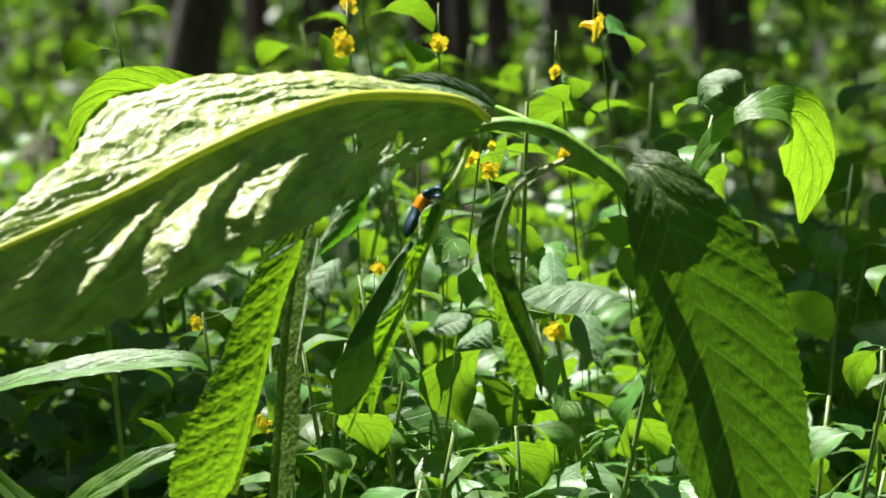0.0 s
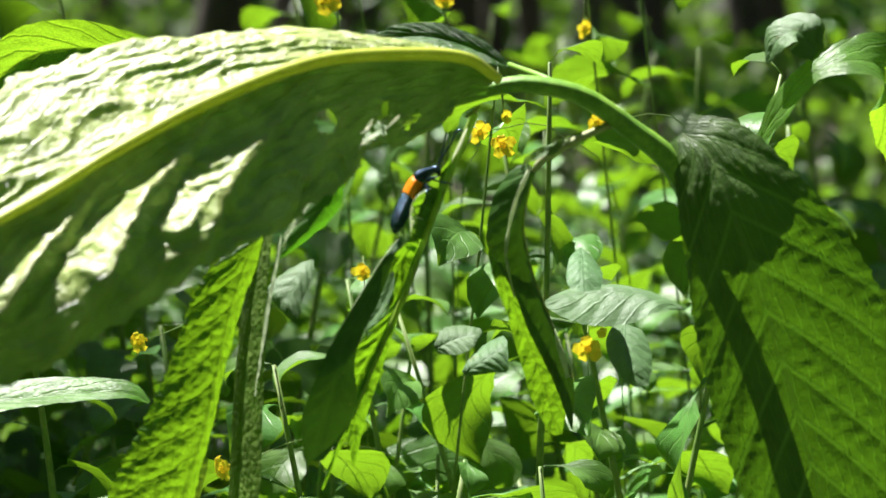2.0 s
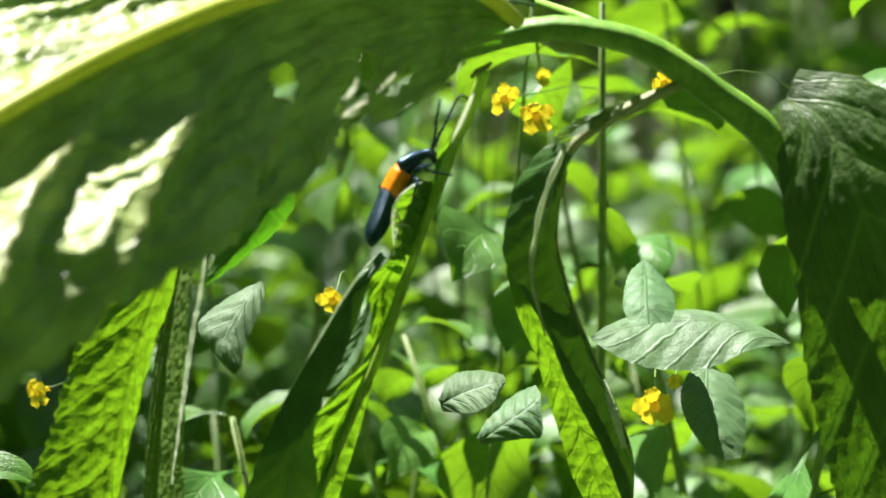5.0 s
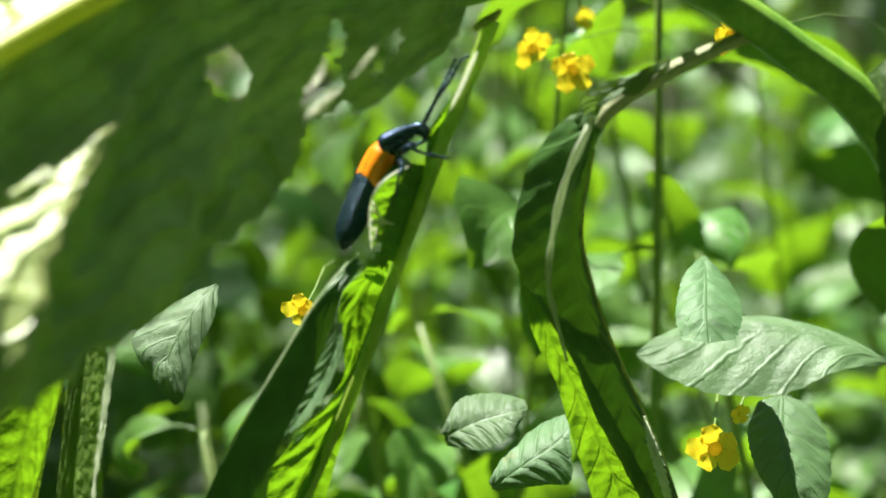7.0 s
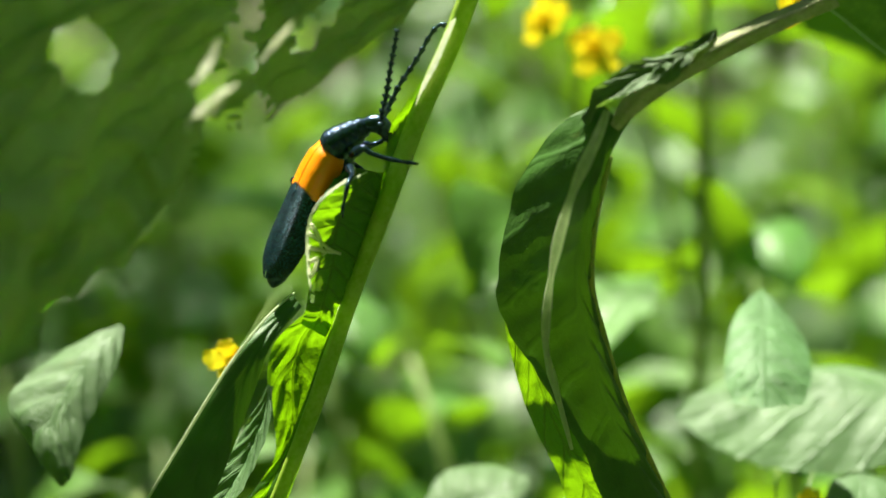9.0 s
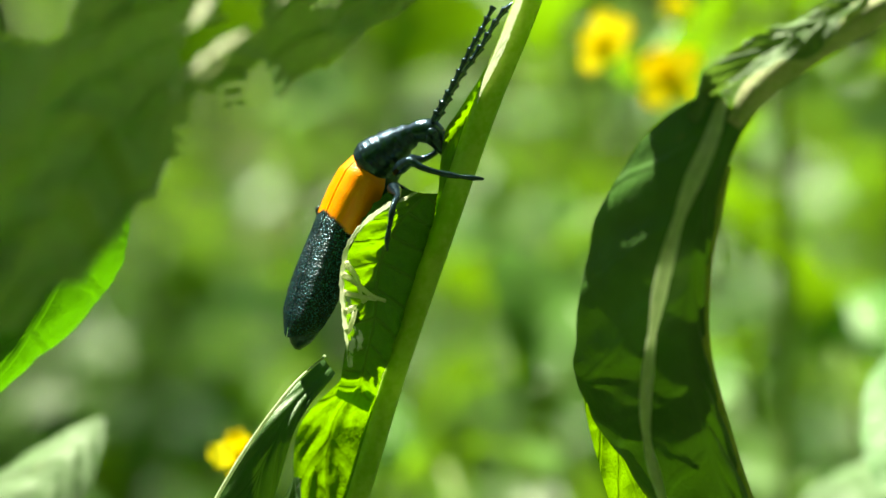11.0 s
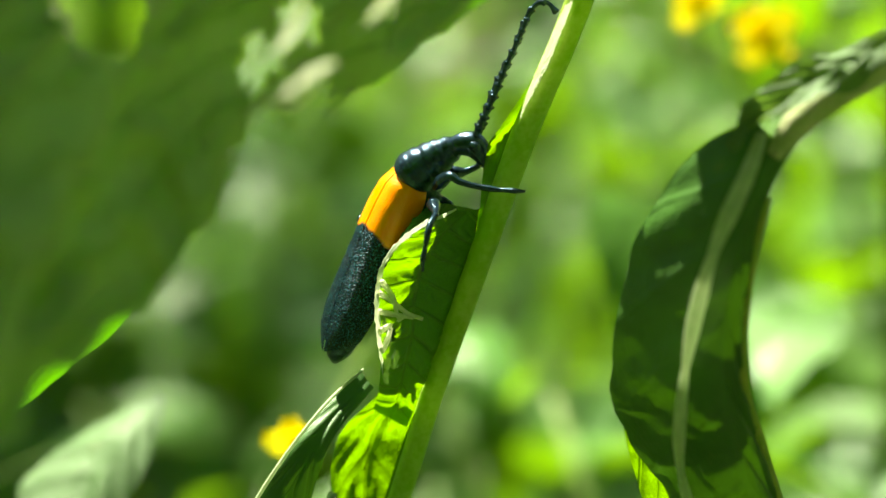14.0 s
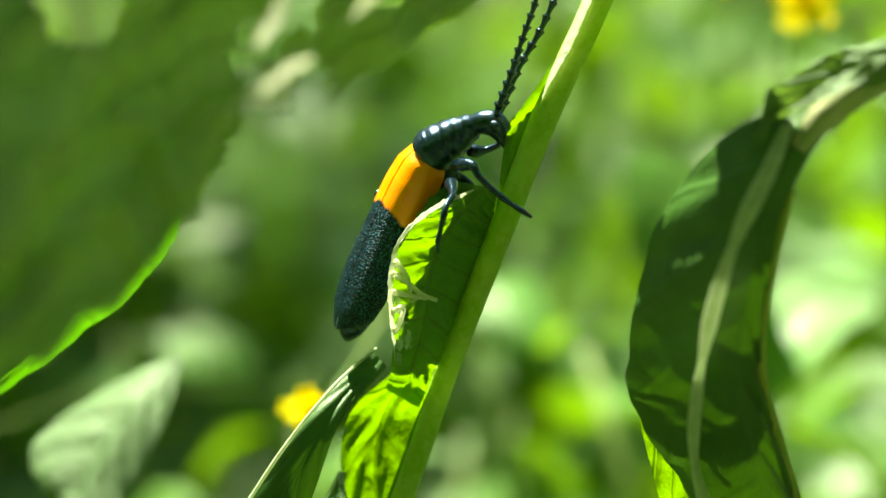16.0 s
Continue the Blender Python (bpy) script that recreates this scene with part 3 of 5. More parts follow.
on_plant(blade("leaf_edge", [(-0.0408, -0.0040, 0.7839), (-0.0423, -0.0040, 0.7751), (-0.0443, -0.0040, 0.7662), (-0.0461, -0.0040, 0.7559), (-0.0473, -0.0040, 0.7482), (-0.0495, -0.0030, 0.7361)], [0.0003, 0.0005, 0.0006, 0.0006, 0.0005, 0.0003], [0.0003, 0.0004, 0.0005, 0.0005, 0.0004, 0.0002], (-0.3, -0.8, 0.5), DOWN, fa=20, fb=-20, n=80, m=4, quilt=0.0001, crumple=0.0002, ragged=0.3, label="pale crinkled leaf edge"))
on_plant(blade("leaf", [(-0.0410, 0.0040, 0.7995), (-0.0482, 0.0040, 0.7752), (-0.0523, 0.0030, 0.7468), (-0.0549, 0.0020, 0.7143), (-0.0569, -0.0000, 0.6860), (-0.0587, 0.0000, 0.6655)], [0.001, 0.003, 0.004, 0.004, 0.004, 0.001], [0.001, 0.006, 0.010, 0.012, 0.010, 0.001],
      (-0.9, -0.3, 0), LEAF_OLIVE, fa=30, fb=-20, n=70, m=8, quilt=0.0008))
on_plant(blade("leaf", [(-0.0449, 0.0180, 0.7967), (-0.0574, 0.0180, 0.7700), (-0.0658, 0.0180, 0.7411), (-0.0721, 0.0180, 0.7121), (-0.0765, 0.0180, 0.6830)], [0.002, 0.008, 0.012, 0.012, 0.006], [0.002, 0.004, 0.004, 0.006, 0.003], (0, -1, 0.1), LEAF_OLIVE, fa=-10, n=60, m=8))
SMALL = [
    ((-0.0223, 0.003, 0.8039), (-0.0215, 0.002, 0.804), (-0.0207, 0.002, 0.8035)),
    ((-0.031, 0.002, 0.7957), (-0.0263, 0.001, 0.7961), (-0.0225, 0.003, 0.7972)),
    ((-0.0361, 0.002, 0.7895), (-0.029, 0.0, 0.7903), (-0.0234, 0.003, 0.7923)),
    ((-0.0395, 0.002, 0.7832), (-0.0328, 0.0, 0.7847), (-0.0272, 0.003, 0.7873)),
    ((-0.0412, 0.002, 0.7787), (-0.0372, 0.001, 0.7802), (-0.0343, 0.003, 0.782)),
    ((-0.042, 0.002, 0.7765), (-0.0415, 0.002, 0.7765), (-0.0411, 0.002, 0.7769)),
]
on_plant(sheet("leaf", SMALL, LEAF_SMOOTH, label="small bright leaf with a frayed edge", n=80, m=12, pairs=5, slope=0.2, quilt=0.0004, arch=0.08, ragged=0.03))
on_plant(blade("leaf_scrap", [(-0.0314, -0.001, 0.7937), (-0.034, -0.002, 0.7908), (-0.0364, -0.002, 0.7877), (-0.0385, -0.002, 0.7841), (-0.0404, -0.001, 0.78)], [0.0003, 0.0010, 0.0012, 0.0010, 0.0003], [0.0003, 0.0009, 0.0011, 0.0009, 0.0003], (-0.5, -0.5, 0.9), DOWN, fa=10, fb=-10, n=60, m=8, ragged=0.4, quilt=0.0005, wave=0.0006, label="crinkled pale leaf margin"))

# the leaf that carries the beetle: blade mostly on one side of a stout rib
beetle_leaf = on_plant(blade("leaf", [(0.0160, -0.0020, 0.8185), (0.0126, -0.0010, 0.8100), (0.0088, 0.0000, 0.8019), (0.0066, 0.0000, 0.7970), (0.0047, 0.0000, 0.7924), (0.0026, 0.0000, 0.7869), (0.0005, 0.0010, 0.7814), (-0.0015, 0.0010, 0.7759), (-0.0036, 0.0010, 0.7696), (-0.0082, 0.0020, 0.7588), (-0.0127, 0.0020, 0.7488), (-0.0217, 0.0030, 0.7282), (-0.0308, 0.0060, 0.7066)], [0.0004, 0.0008, 0.0026, 0.0012, 0.0006, 0.0006, 0.0006, 0.0008, 0.0010, 0.0010, 0.0010, 0.0010, 0.0005], [0.0004, 0.0005, 0.0006, 0.0006, 0.0007, 0.0008, 0.001, 0.001, 0.001, 0.001, 0.001, 0.001, 0.0005],
      [(0.15, -1, -0.25)] * 5 + [(0.2, -1, -0.4)] * 5 + [(0.15, -1, -0.3)] * 3, LEAF_GNAWED, label="curled leaf gnawed to a lace of veins", fa=14, ca=[0, 0, 0, 0, 10, 10, 0, -20, -30, -30, -30, -30, 0], fb=-60, n=220, m=18, pairs=9, slope=0.06, quilt=0.0007, crumple=0.0, ragged=0.015, tooth=0.02))
GNAWED = [
    ((0.0039, -0.003, 0.7972), (0.0049, -0.002, 0.7971), (0.0058, -0.0005, 0.797)),
    ((0.0016, -0.005, 0.7963), (0.0035, -0.003, 0.7959), (0.0054, -0.0005, 0.7951)),
    ((-0.0005, -0.006, 0.7948), (0.0019, -0.0035, 0.7941), (0.0048, -0.0005, 0.7934)),
    ((-0.0019, -0.006, 0.7928), (0.0007, -0.0035, 0.7919), (0.0039, -0.0005, 0.7912)),
    ((-0.0026, -0.006, 0.7902), (0.0001, -0.0035, 0.7893), (0.0028, -0.0005, 0.7885)),
    ((-0.0025, -0.006, 0.7875), (-0.0002, -0.0035, 0.7865), (0.0017, -0.0005, 0.7856)),
    ((-0.0027, -0.005, 0.7847), (-0.001, -0.003, 0.7837), (0.0005, -0.0005, 0.7827)),
    ((-0.0037, -0.001, 0.7813), (-0.0022, -0.0005, 0.7803), (-0.0008, 0.0, 0.7795)),
    ((-0.0046, 0.001, 0.7793), (-0.0032, 0.001, 0.7785), (-0.0017, 0.001, 0.7777)),
]
on_plant(sheet("gnawed_blade", GNAWED, LEAF_GNAWED, label="gnawed piece of leaf, edge eaten to bare veins", n=150, m=26, pairs=7, slope=0.06, quilt=0.0003, ladder=0.0002, rung=0.002, crumple=0.00006, arch=0.04, tooth=0.03,
               holes=((0.58, -0.74, 0.045, 0.15), (0.66, -0.52, 0.035, 0.13), (0.69, -0.78, 0.035, 0.12), (0.77, -0.72, 0.03, 0.14), (0.52, -0.88, 0.025, 0.07))))
# dark sheet added behind the gnawed blade, only to keep the sun off it
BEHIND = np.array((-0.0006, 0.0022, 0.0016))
on_plant(sheet("leaf_fold", [(0.6 * np.array(a) + 0.4 * np.array(b) + BEHIND, np.array(b) + BEHIND, np.array(c) + BEHIND) for a, b, c in GNAWED[1:7]], LEAF_SHADE, n=60, m=8, pairs=7, quilt=0.0002, ragged=0.06, label="dark sheet added behind the gnawed blade to shade it"))
on_plant(blade("frayed_edge", [(0.0041, -0.0035, 0.7973), (0.0027, -0.0045, 0.7967), (0.0017, -0.0055, 0.7964), (-0.0004, -0.0065, 0.7949), (-0.0019, -0.0066, 0.7929), (-0.0025, -0.0066, 0.7903), (-0.0025, -0.0066, 0.7876), (-0.0025, -0.0056, 0.7848), (-0.0027, -0.004, 0.7828)], [0.0001, 0.0002, 0.00025, 0.00025, 0.00024, 0.00022, 0.00022, 0.00022, 0.0001], [0.0001, 0.0002, 0.00022, 0.00022, 0.0002, 0.00022, 0.00024, 0.00024, 0.0001], (-0.4, -0.6, 0.75), SCRAP, n=90, m=3, fa=20, fb=-20, quilt=0.00004, crumple=0.00006, ragged=0.4, label="pale frayed leaf edge"))
for web in [[(-0.0024, -0.0066, 0.7907), (-0.0015, -0.0056, 0.7899), (-0.0003, -0.0046, 0.7886), (0.0009, -0.004, 0.788)], [(-0.0024, -0.0066, 0.7891), (-0.0014, -0.0056, 0.7887), (0.0001, -0.0044, 0.7882)], [(-0.0024, -0.0066, 0.7874), (-0.0016, -0.0056, 0.7878), (-0.0005, -0.0048, 0.7884)], [(-0.0024, -0.0062, 0.7856), (-0.0019, -0.0058, 0.7865), (-0.0015, -0.0054, 0.7879)], [(-0.0021, -0.0066, 0.7917), (-0.0013, -0.0056, 0.7901), (-0.0011, -0.0052, 0.7883)]]:
    on_plant(tube("leaf_vein", web, [0.00022, 0.00018, 0.00014], SCRAP, n=14, sides=5, ridge=0.3, label="bare pale vein of the gnawed leaf"))
# pale strip painted on as the sunlit rim of the rib
on_plant(blade("leaf_edge", [(0.0148, -0.003, 0.8158), (0.0134, -0.0035, 0.8126), (0.0119, -0.0035, 0.8093), (0.0105, -0.003, 0.8067), (0.0096, -0.002, 0.8048)], [0.0003, 0.0006, 0.0007, 0.0006, 0.0002], [0.0003, 0.0006, 0.0007, 0.0005, 0.0002], (-0.6, -0.6, 0.7), SCRAP, n=60, m=4, quilt=0.00005, crumple=0.00006, ragged=0.15, label="near-white strip added along the rib as its sunlit rim"))
DARK_FOLD = [
    ((-0.0054, 0.0, 0.7828), (-0.0049, 0.0, 0.7821), (-0.0043, 0.0, 0.7814)),
    ((-0.0096, -0.006, 0.7787), (-0.0082, -0.006, 0.7782), (-0.0072, -0.0055, 0.7777)),
    ((-0.014, -0.008, 0.7722), (-0.0116, -0.008, 0.7715), (-0.0097, -0.007, 0.7708)),
    ((-0.019, -0.009, 0.7644), (-0.0158, -0.009, 0.7634), (-0.0132, -0.008, 0.7622)),
    ((-0.0244, -0.009, 0.7554), (-0.0208, -0.009, 0.7543), (-0.0177, -0.008, 0.7536)),
    ((-0.0287, -0.009, 0.747), (-0.0237, -0.009, 0.7458), (-0.0197, -0.008, 0.7451)),
    ((-0.0324, -0.009, 0.7382), (-0.0258, -0.009, 0.7368), (-0.0191, -0.008, 0.7366)),
    ((-0.0357, -0.007, 0.7287), (-0.0293, -0.007, 0.7269), (-0.0216, -0.006, 0.7275)),
    ((-0.0348, -0.004, 0.717), (-0.0321, -0.004, 0.7165), (-0.0294, -0.004, 0.717)),
]
# this half gets its shade from the dark tone; the bright half keeps LEAF_GNAWED
on_plant(sheet("leaf_fold", DARK_FOLD, LEAF_SHADE, n=110, m=12, pairs=12, slope=0.12, quilt=0.0002, crumple=0.00003, arch=0.05, label="smooth leaf half, folded over, in the dark shade tone"))
SPOON = [
    ((-0.0034, 0.0, 0.7812), (-0.0019, 0.0, 0.7808), (-0.0006, 0.001, 0.7801)),
    ((-0.0076, 0.002, 0.7774), (-0.0049, 0.003, 0.7771), (-0.001, 0.003, 0.7766)),
    ((-0.0089, 0.002, 0.7729), (-0.006, 0.003, 0.7727), (-0.0018, 0.003, 0.7725)),
    ((-0.0082, 0.002, 0.7675), (-0.0061, 0.003, 0.7678), (-0.0032, 0.003, 0.768)),
    ((-0.0092, 0.002, 0.7616), (-0.0071, 0.003, 0.7623), (-0.0048, 0.003, 0.7635)),
    ((-0.0181, 0.002, 0.7514), (-0.0125, 0.003, 0.7518), (-0.0087, 0.003, 0.7533)),
    ((-0.0251, 0.003, 0.7413), (-0.0182, 0.004, 0.7411), (-0.0125, 0.004, 0.7413)),
    ((-0.025, 0.003, 0.7331), (-0.0206, 0.004, 0.7322), (-0.0156, 0.004, 0.7326)),
    ((-0.0233, 0.004, 0.7247), (-0.0205, 0.005, 0.7238), (-0.0181, 0.006, 0.7244)),
    ((-0.0214, 0.005, 0.7144), (-0.021, 0.005, 0.7138), (-0.0205, 0.006, 0.7145)),
]
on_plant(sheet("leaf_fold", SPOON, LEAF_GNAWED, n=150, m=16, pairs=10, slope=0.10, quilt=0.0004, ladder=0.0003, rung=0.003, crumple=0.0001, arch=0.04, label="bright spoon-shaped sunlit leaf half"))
on_plant(tube("leaf_edge", [(-0.0052, 0.0, 0.783), (-0.0076, -0.006, 0.7809), (-0.0117, -0.008, 0.7757), (-0.0163, -0.0095, 0.7685), (-0.0216, -0.01, 0.7599), (-0.0264, -0.01, 0.7516)], [0.0001, 0.00014, 0.00017, 0.00017, 0.00015, 0.0001], DOWN, n=70, sides=6, ridge=0.4, label="pale thin leaf edge"))
on_plant(blade("leaf_fold", [(-0.0079, -0.001, 0.7723), (-0.0091, -0.002, 0.7677), (-0.0112, -0.002, 0.7632), (-0.014, -0.002, 0.7587), (-0.0174, -0.001, 0.7541)], [0.0004, 0.0022, 0.0032, 0.0030, 0.0005], [0.0004, 0.0022, 0.0032, 0.0030, 0.0005], (-0.45, -0.62, 0.95), PALE, fa=8, fb=8, n=50, m=10, pairs=7, quilt=0.0004, label="grey-green sunlit fold"))
on_plant(tube("leaf_rib", [(0.0168, -0.0030, 0.8191), (0.0138, -0.0020, 0.8119), (0.0100, -0.0010, 0.8039), (0.0056, -0.0010, 0.7928), (0.0011, 0.0000, 0.7815), (-0.0031, 0.0000, 0.7698), (-0.0077, 0.0010, 0.7589), (-0.0124, 0.0020, 0.7488), (-0.0213, 0.0030, 0.7282)],
     [0.0012, 0.0012, 0.0012, 0.0011, 0.0010, 0.0010, 0.0009, 0.0008, 0.0006], RIB, n=90))

# wilted leaf beside it, on its own dried stalk; it sways as one
WILT_AT = (0.0565, 0.0040, 0.8160)
WILT_INV = Matrix.Translation([-c for c in WILT_AT])
WILTED = [
    ((0.0311, 0.0, 0.8054), (0.0328, -0.001, 0.8034), (0.0353, 0.0, 0.8045)),
    ((0.0262, 0.002, 0.8023), (0.0306, -0.002, 0.7986), (0.032, 0.0, 0.7991)),
    ((0.0215, 0.004, 0.7956), (0.029, -0.001, 0.7915), (0.0301, 0.001, 0.7913)),
    ((0.0191, 0.006, 0.7864), (0.0283, 0.001, 0.7842), (0.0296, 0.003, 0.7844)),
    ((0.0191, 0.009, 0.7798), (0.0292, 0.004, 0.7776), (0.0307, 0.007, 0.7781)),
    ((0.023, 0.012, 0.7725), (0.0312, 0.008, 0.7698), (0.0328, 0.011, 0.7698)),
    ((0.0278, 0.016, 0.7631), (0.0342, 0.013, 0.7616), (0.0357, 0.016, 0.7616)),
    ((0.0309, 0.02, 0.754), (0.0372, 0.017, 0.753), (0.0392, 0.02, 0.753)),
    ((0.0352, 0.024, 0.7447), (0.0408, 0.021, 0.7433), (0.0428, 0.024, 0.7432)),
    ((0.0393, 0.026, 0.7356), (0.0434, 0.024, 0.7341), (0.045, 0.026, 0.7342)),
    ((0.0441, 0.028, 0.7217), (0.0443, 0.028, 0.7215), (0.0444, 0.028, 0.7217)),
]
# upper part's shade is in its dark leaf tone; the lower part keeps LEAF_TOP
wilted = on_plant(sheet("leaf", WILTED, LEAF_SHADE, label="narrow wilted leaf, folded and browning, shade put into its dark green", n=150, m=14, pairs=14, slope=0.1, quilt=0.0003, ladder=0.0002, crumple=0.0001, arch=0.06, ragged=0.01, origin=WILT_AT))
WILTED_LOW = [
    ((0.0189, 0.012, 0.7801), (0.02, 0.012, 0.7794), (0.0214, 0.011, 0.7795)),
    ((0.0197, 0.014, 0.7746), (0.0221, 0.014, 0.7736), (0.0253, 0.013, 0.7728)),
    ((0.0216, 0.017, 0.7667), (0.0246, 0.017, 0.7657), (0.0291, 0.017, 0.7648)),
    ((0.0248, 0.021, 0.7586), (0.028, 0.02, 0.7578), (0.0331, 0.021, 0.7575)),
    ((0.027, 0.025, 0.7493), (0.0315, 0.024, 0.7485), (0.0371, 0.025, 0.7492)),
    ((0.0299, 0.028, 0.7391), (0.0351, 0.027, 0.7383), (0.0412, 0.028, 0.7391)),
    ((0.0325, 0.03, 0.73), (0.0377, 0.029, 0.7292), (0.043, 0.03, 0.7299)),
    ((0.0376, 0.031, 0.72), (0.0395, 0.031, 0.7195), (0.0414, 0.031, 0.72)),
]
wilted_parts = [
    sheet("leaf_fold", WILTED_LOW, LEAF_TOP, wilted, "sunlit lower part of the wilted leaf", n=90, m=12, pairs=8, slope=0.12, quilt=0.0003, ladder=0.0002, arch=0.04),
    tube("leaf_stalk", [(0.0566, 0.004, 0.8163), (0.053, 0.002, 0.8147), (0.0482, 0.0, 0.8128), (0.0434, -0.001, 0.8105), (0.0386, -0.001, 0.808), (0.0346, -0.001, 0.805), (0.0326, -0.001, 0.8024)], [0.0014, 0.0011, 0.0012, 0.0013, 0.0014, 0.0012, 0.0006], STALK, wilted, "dried, pale crinkled leaf stalk", n=70, sides=12, ridge=0.25),
    blade("leaf_scrap", [(0.0438, 0.0, 0.812), (0.0399, -0.003, 0.81), (0.0355, -0.003, 0.808), (0.032, -0.003, 0.8056), (0.0292, -0.001, 0.8033)], [0.0006, 0.0014, 0.0018, 0.0016, 0.0005], [0.0006, 0.0016, 0.0020, 0.0018, 0.0005], (-0.3, -0.75, 0.7), PALE, wilted, "crumpled grey-green leaf base", fa=30, fb=10, n=70, m=9, pairs=7, quilt=0.0005, crumple=0.0004, ragged=0.10, wave=0.0008),
    tube("leaf_rib", [r[2] for r in WILTED[1:]], [0.0004, 0.0005, 0.0005, 0.0005, 0.0005, 0.0005, 0.0004, 0.0003, 0.0002, 0.0001], BROWN, wilted, "yellow-brown midrib", n=90),
    tube("rolled_edge", [(x + 0.0004 * math.sin(90 * z * 22), y, z) for x, y, z in [(0.0317, -0.003, 0.8043), (0.0308, -0.005, 0.8014), (0.0285, -0.005, 0.7962), (0.0264, -0.003, 0.79), (0.0251, 0.0, 0.7826), (0.0248, 0.003, 0.7769), (0.0256, 0.006, 0.771), (0.0273, 0.009, 0.7642)]], [0.0004, 0.0006, 0.0007, 0.0004, 0.0006, 0.0006, 0.0003, 0.0005, 0.0005, 0.0003, 0.0005, 0.0003, 0.0003, 0.0002], DOWN, wilted, "pale rolled leaf edge", n=110, sides=12, ridge=0.3),
    blade("leaf_edge", [(0.0391, 0.016, 0.7541), (0.0401, 0.018, 0.7496), (0.0415, 0.019, 0.7447), (0.043, 0.02, 0.7388)], [0.0002, 0.0007, 0.0009, 0.0006], [0.0002, 0.0007, 0.0009, 0.0006], (-0.4, -0.7, 0.6), DOWN, wilted, "pale crinkled dry margin", fa=20, fb=-20, n=60, m=5, quilt=0.0002, crumple=0.0003, ragged=0.35)]
for ob in wilted_parts:
    ob.matrix_parent_inverse = WILT_INV

# broad leaf hanging from the stem
BROAD = [
    ((0.0748, 0.01, 0.8094), (0.0782, 0.01, 0.8116), (0.0809, 0.011, 0.8176)),
    ((0.0757, 0.007, 0.802), (0.0855, 0.003, 0.8059), (0.096, 0.006, 0.8143)),
    ((0.0767, 0.004, 0.7892), (0.0911, -0.004, 0.7908), (0.1117, 0.0, 0.7996)),
    ((0.0788, 0.003, 0.7731), (0.0964, -0.005, 0.7769), (0.125, -0.001, 0.7831)),
    ((0.0812, 0.002, 0.7538), (0.1014, -0.005, 0.7609), (0.1364, -0.002, 0.7628)),
    ((0.0857, 0.0, 0.7324), (0.1072, -0.006, 0.7406), (0.1421, -0.003, 0.737)),
    ((0.0928, -0.002, 0.7088), (0.1137, -0.007, 0.717), (0.1456, -0.004, 0.7112)),
    ((0.1036, -0.003, 0.6847), (0.1209, -0.008, 0.6924), (0.1461, -0.004, 0.6848)),
    ((0.1156, -0.003, 0.659), (0.127, -0.007, 0.663), (0.1424, -0.004, 0.6592)),
    ((0.1322, -0.003, 0.6394), (0.133, -0.003, 0.6389), (0.1339, -0.003, 0.6394)),
]
on_plant(sheet("leaf", BROAD, LEAF_BROAD, label="broad puckered leaf, green and back-lit", n=260, m=30, pairs=12, slope=0.15, quilt=0.0004, ladder=0.0004, rung=0.005, crumple=0.0001, arch=0.05, teeth=46, tooth=0.05))
on_plant(blade("leaf", [(0.0269, 0.0340, 0.8320), (0.0176, 0.0360, 0.8373), (0.0041, 0.0380, 0.8415), (-0.0085, 0.0400, 0.8415), (-0.0178, 0.0400, 0.8390)], [0.001, 0.004, 0.005, 0.004, 0.0005], [0.001, 0.006, 0.008, 0.006, 0.0005], (0, -0.7, 0.7), LEAF_DARK, fa=20, fb=10, n=50, m=8))
on_plant(tube("leaf_stalk", [(0.0447, 0.0000, 0.8253), (0.0359, 0.0140, 0.8295), (0.0274, 0.0340, 0.8328)], [0.0012, 0.0010, 0.0008], STEM, n=20))


# ---- beetle ----
A = Vector((0.0073, 0.0019, 0.0152)).normalized()
D = Vector((-0.68, -0.66, 0.30))
D = (D - A * D.dot(A)).normalized()
beetle = thing("beetle", "long-horned beetle, orange shoulders and blue-black wing cases", "beetle", (0, 0, 0.8))
beetle.matrix_world = Matrix.Translation((-0.0002, 0.0006, 0.8)) @ Matrix((A, D.cross(A), D)).transposed().to_4x4()


def shell(name, xs, half, top, parent, mat, side, t0, t1, label="", flat=0.0, nu=60, nv=14, tip=0.0):
    """Half of a domed wing case: from the seam along the back over the flank."""
    u = np.linspace(0, 1, nu + 1)
    x = xs[0] + (xs[1] - xs[0]) * u
    w = np.interp(u, np.linspace(0, 1, len(half)), half)
    h = np.interp(u, np.linspace(0, 1, len(top)), top)
    th = np.linspace(t0, t1, nv + 1)
    v = np.zeros((nu + 1, nv + 1, 3))
    v[..., 0] = x[:, None] - tip * u[:, None] ** 12 * np.abs(np.sin(th))[None] * -1
    v[..., 1] = side * (0.00006 + w[:, None] * np.sin(th)[None] ** 0.8)
    v[..., 2] = h[:, None] * np.abs(np.cos(th))[None] ** 0.7 * np.sign(np.cos(th))[None]
    faces = [(i * (nv + 1) + j, i * (nv + 1) + j + 1, (i + 1) * (nv + 1) + j + 1, (i + 1) * (nv + 1) + j) for i in range(nu) for j in range(nv)]
    return mesh_ob(name, v.reshape(-1, 3), faces, mat, parent, label)


for sd in (1, -1):
    shell("wing_case", (0.0004, -0.0172), [0.0014, 0.0022, 0.0024, 0.0024, 0.0024, 0.0025, 0.0026, 0.0026, 0.0023, 0.0014], [0.0013, 0.0022, 0.0024, 0.0024, 0.0023, 0.0022, 0.0021, 0.0019, 0.0016, 0.0010], beetle, SHELL, sd, 0.0, 1.8, "orange and blue-black wing case", tip=0.0008)
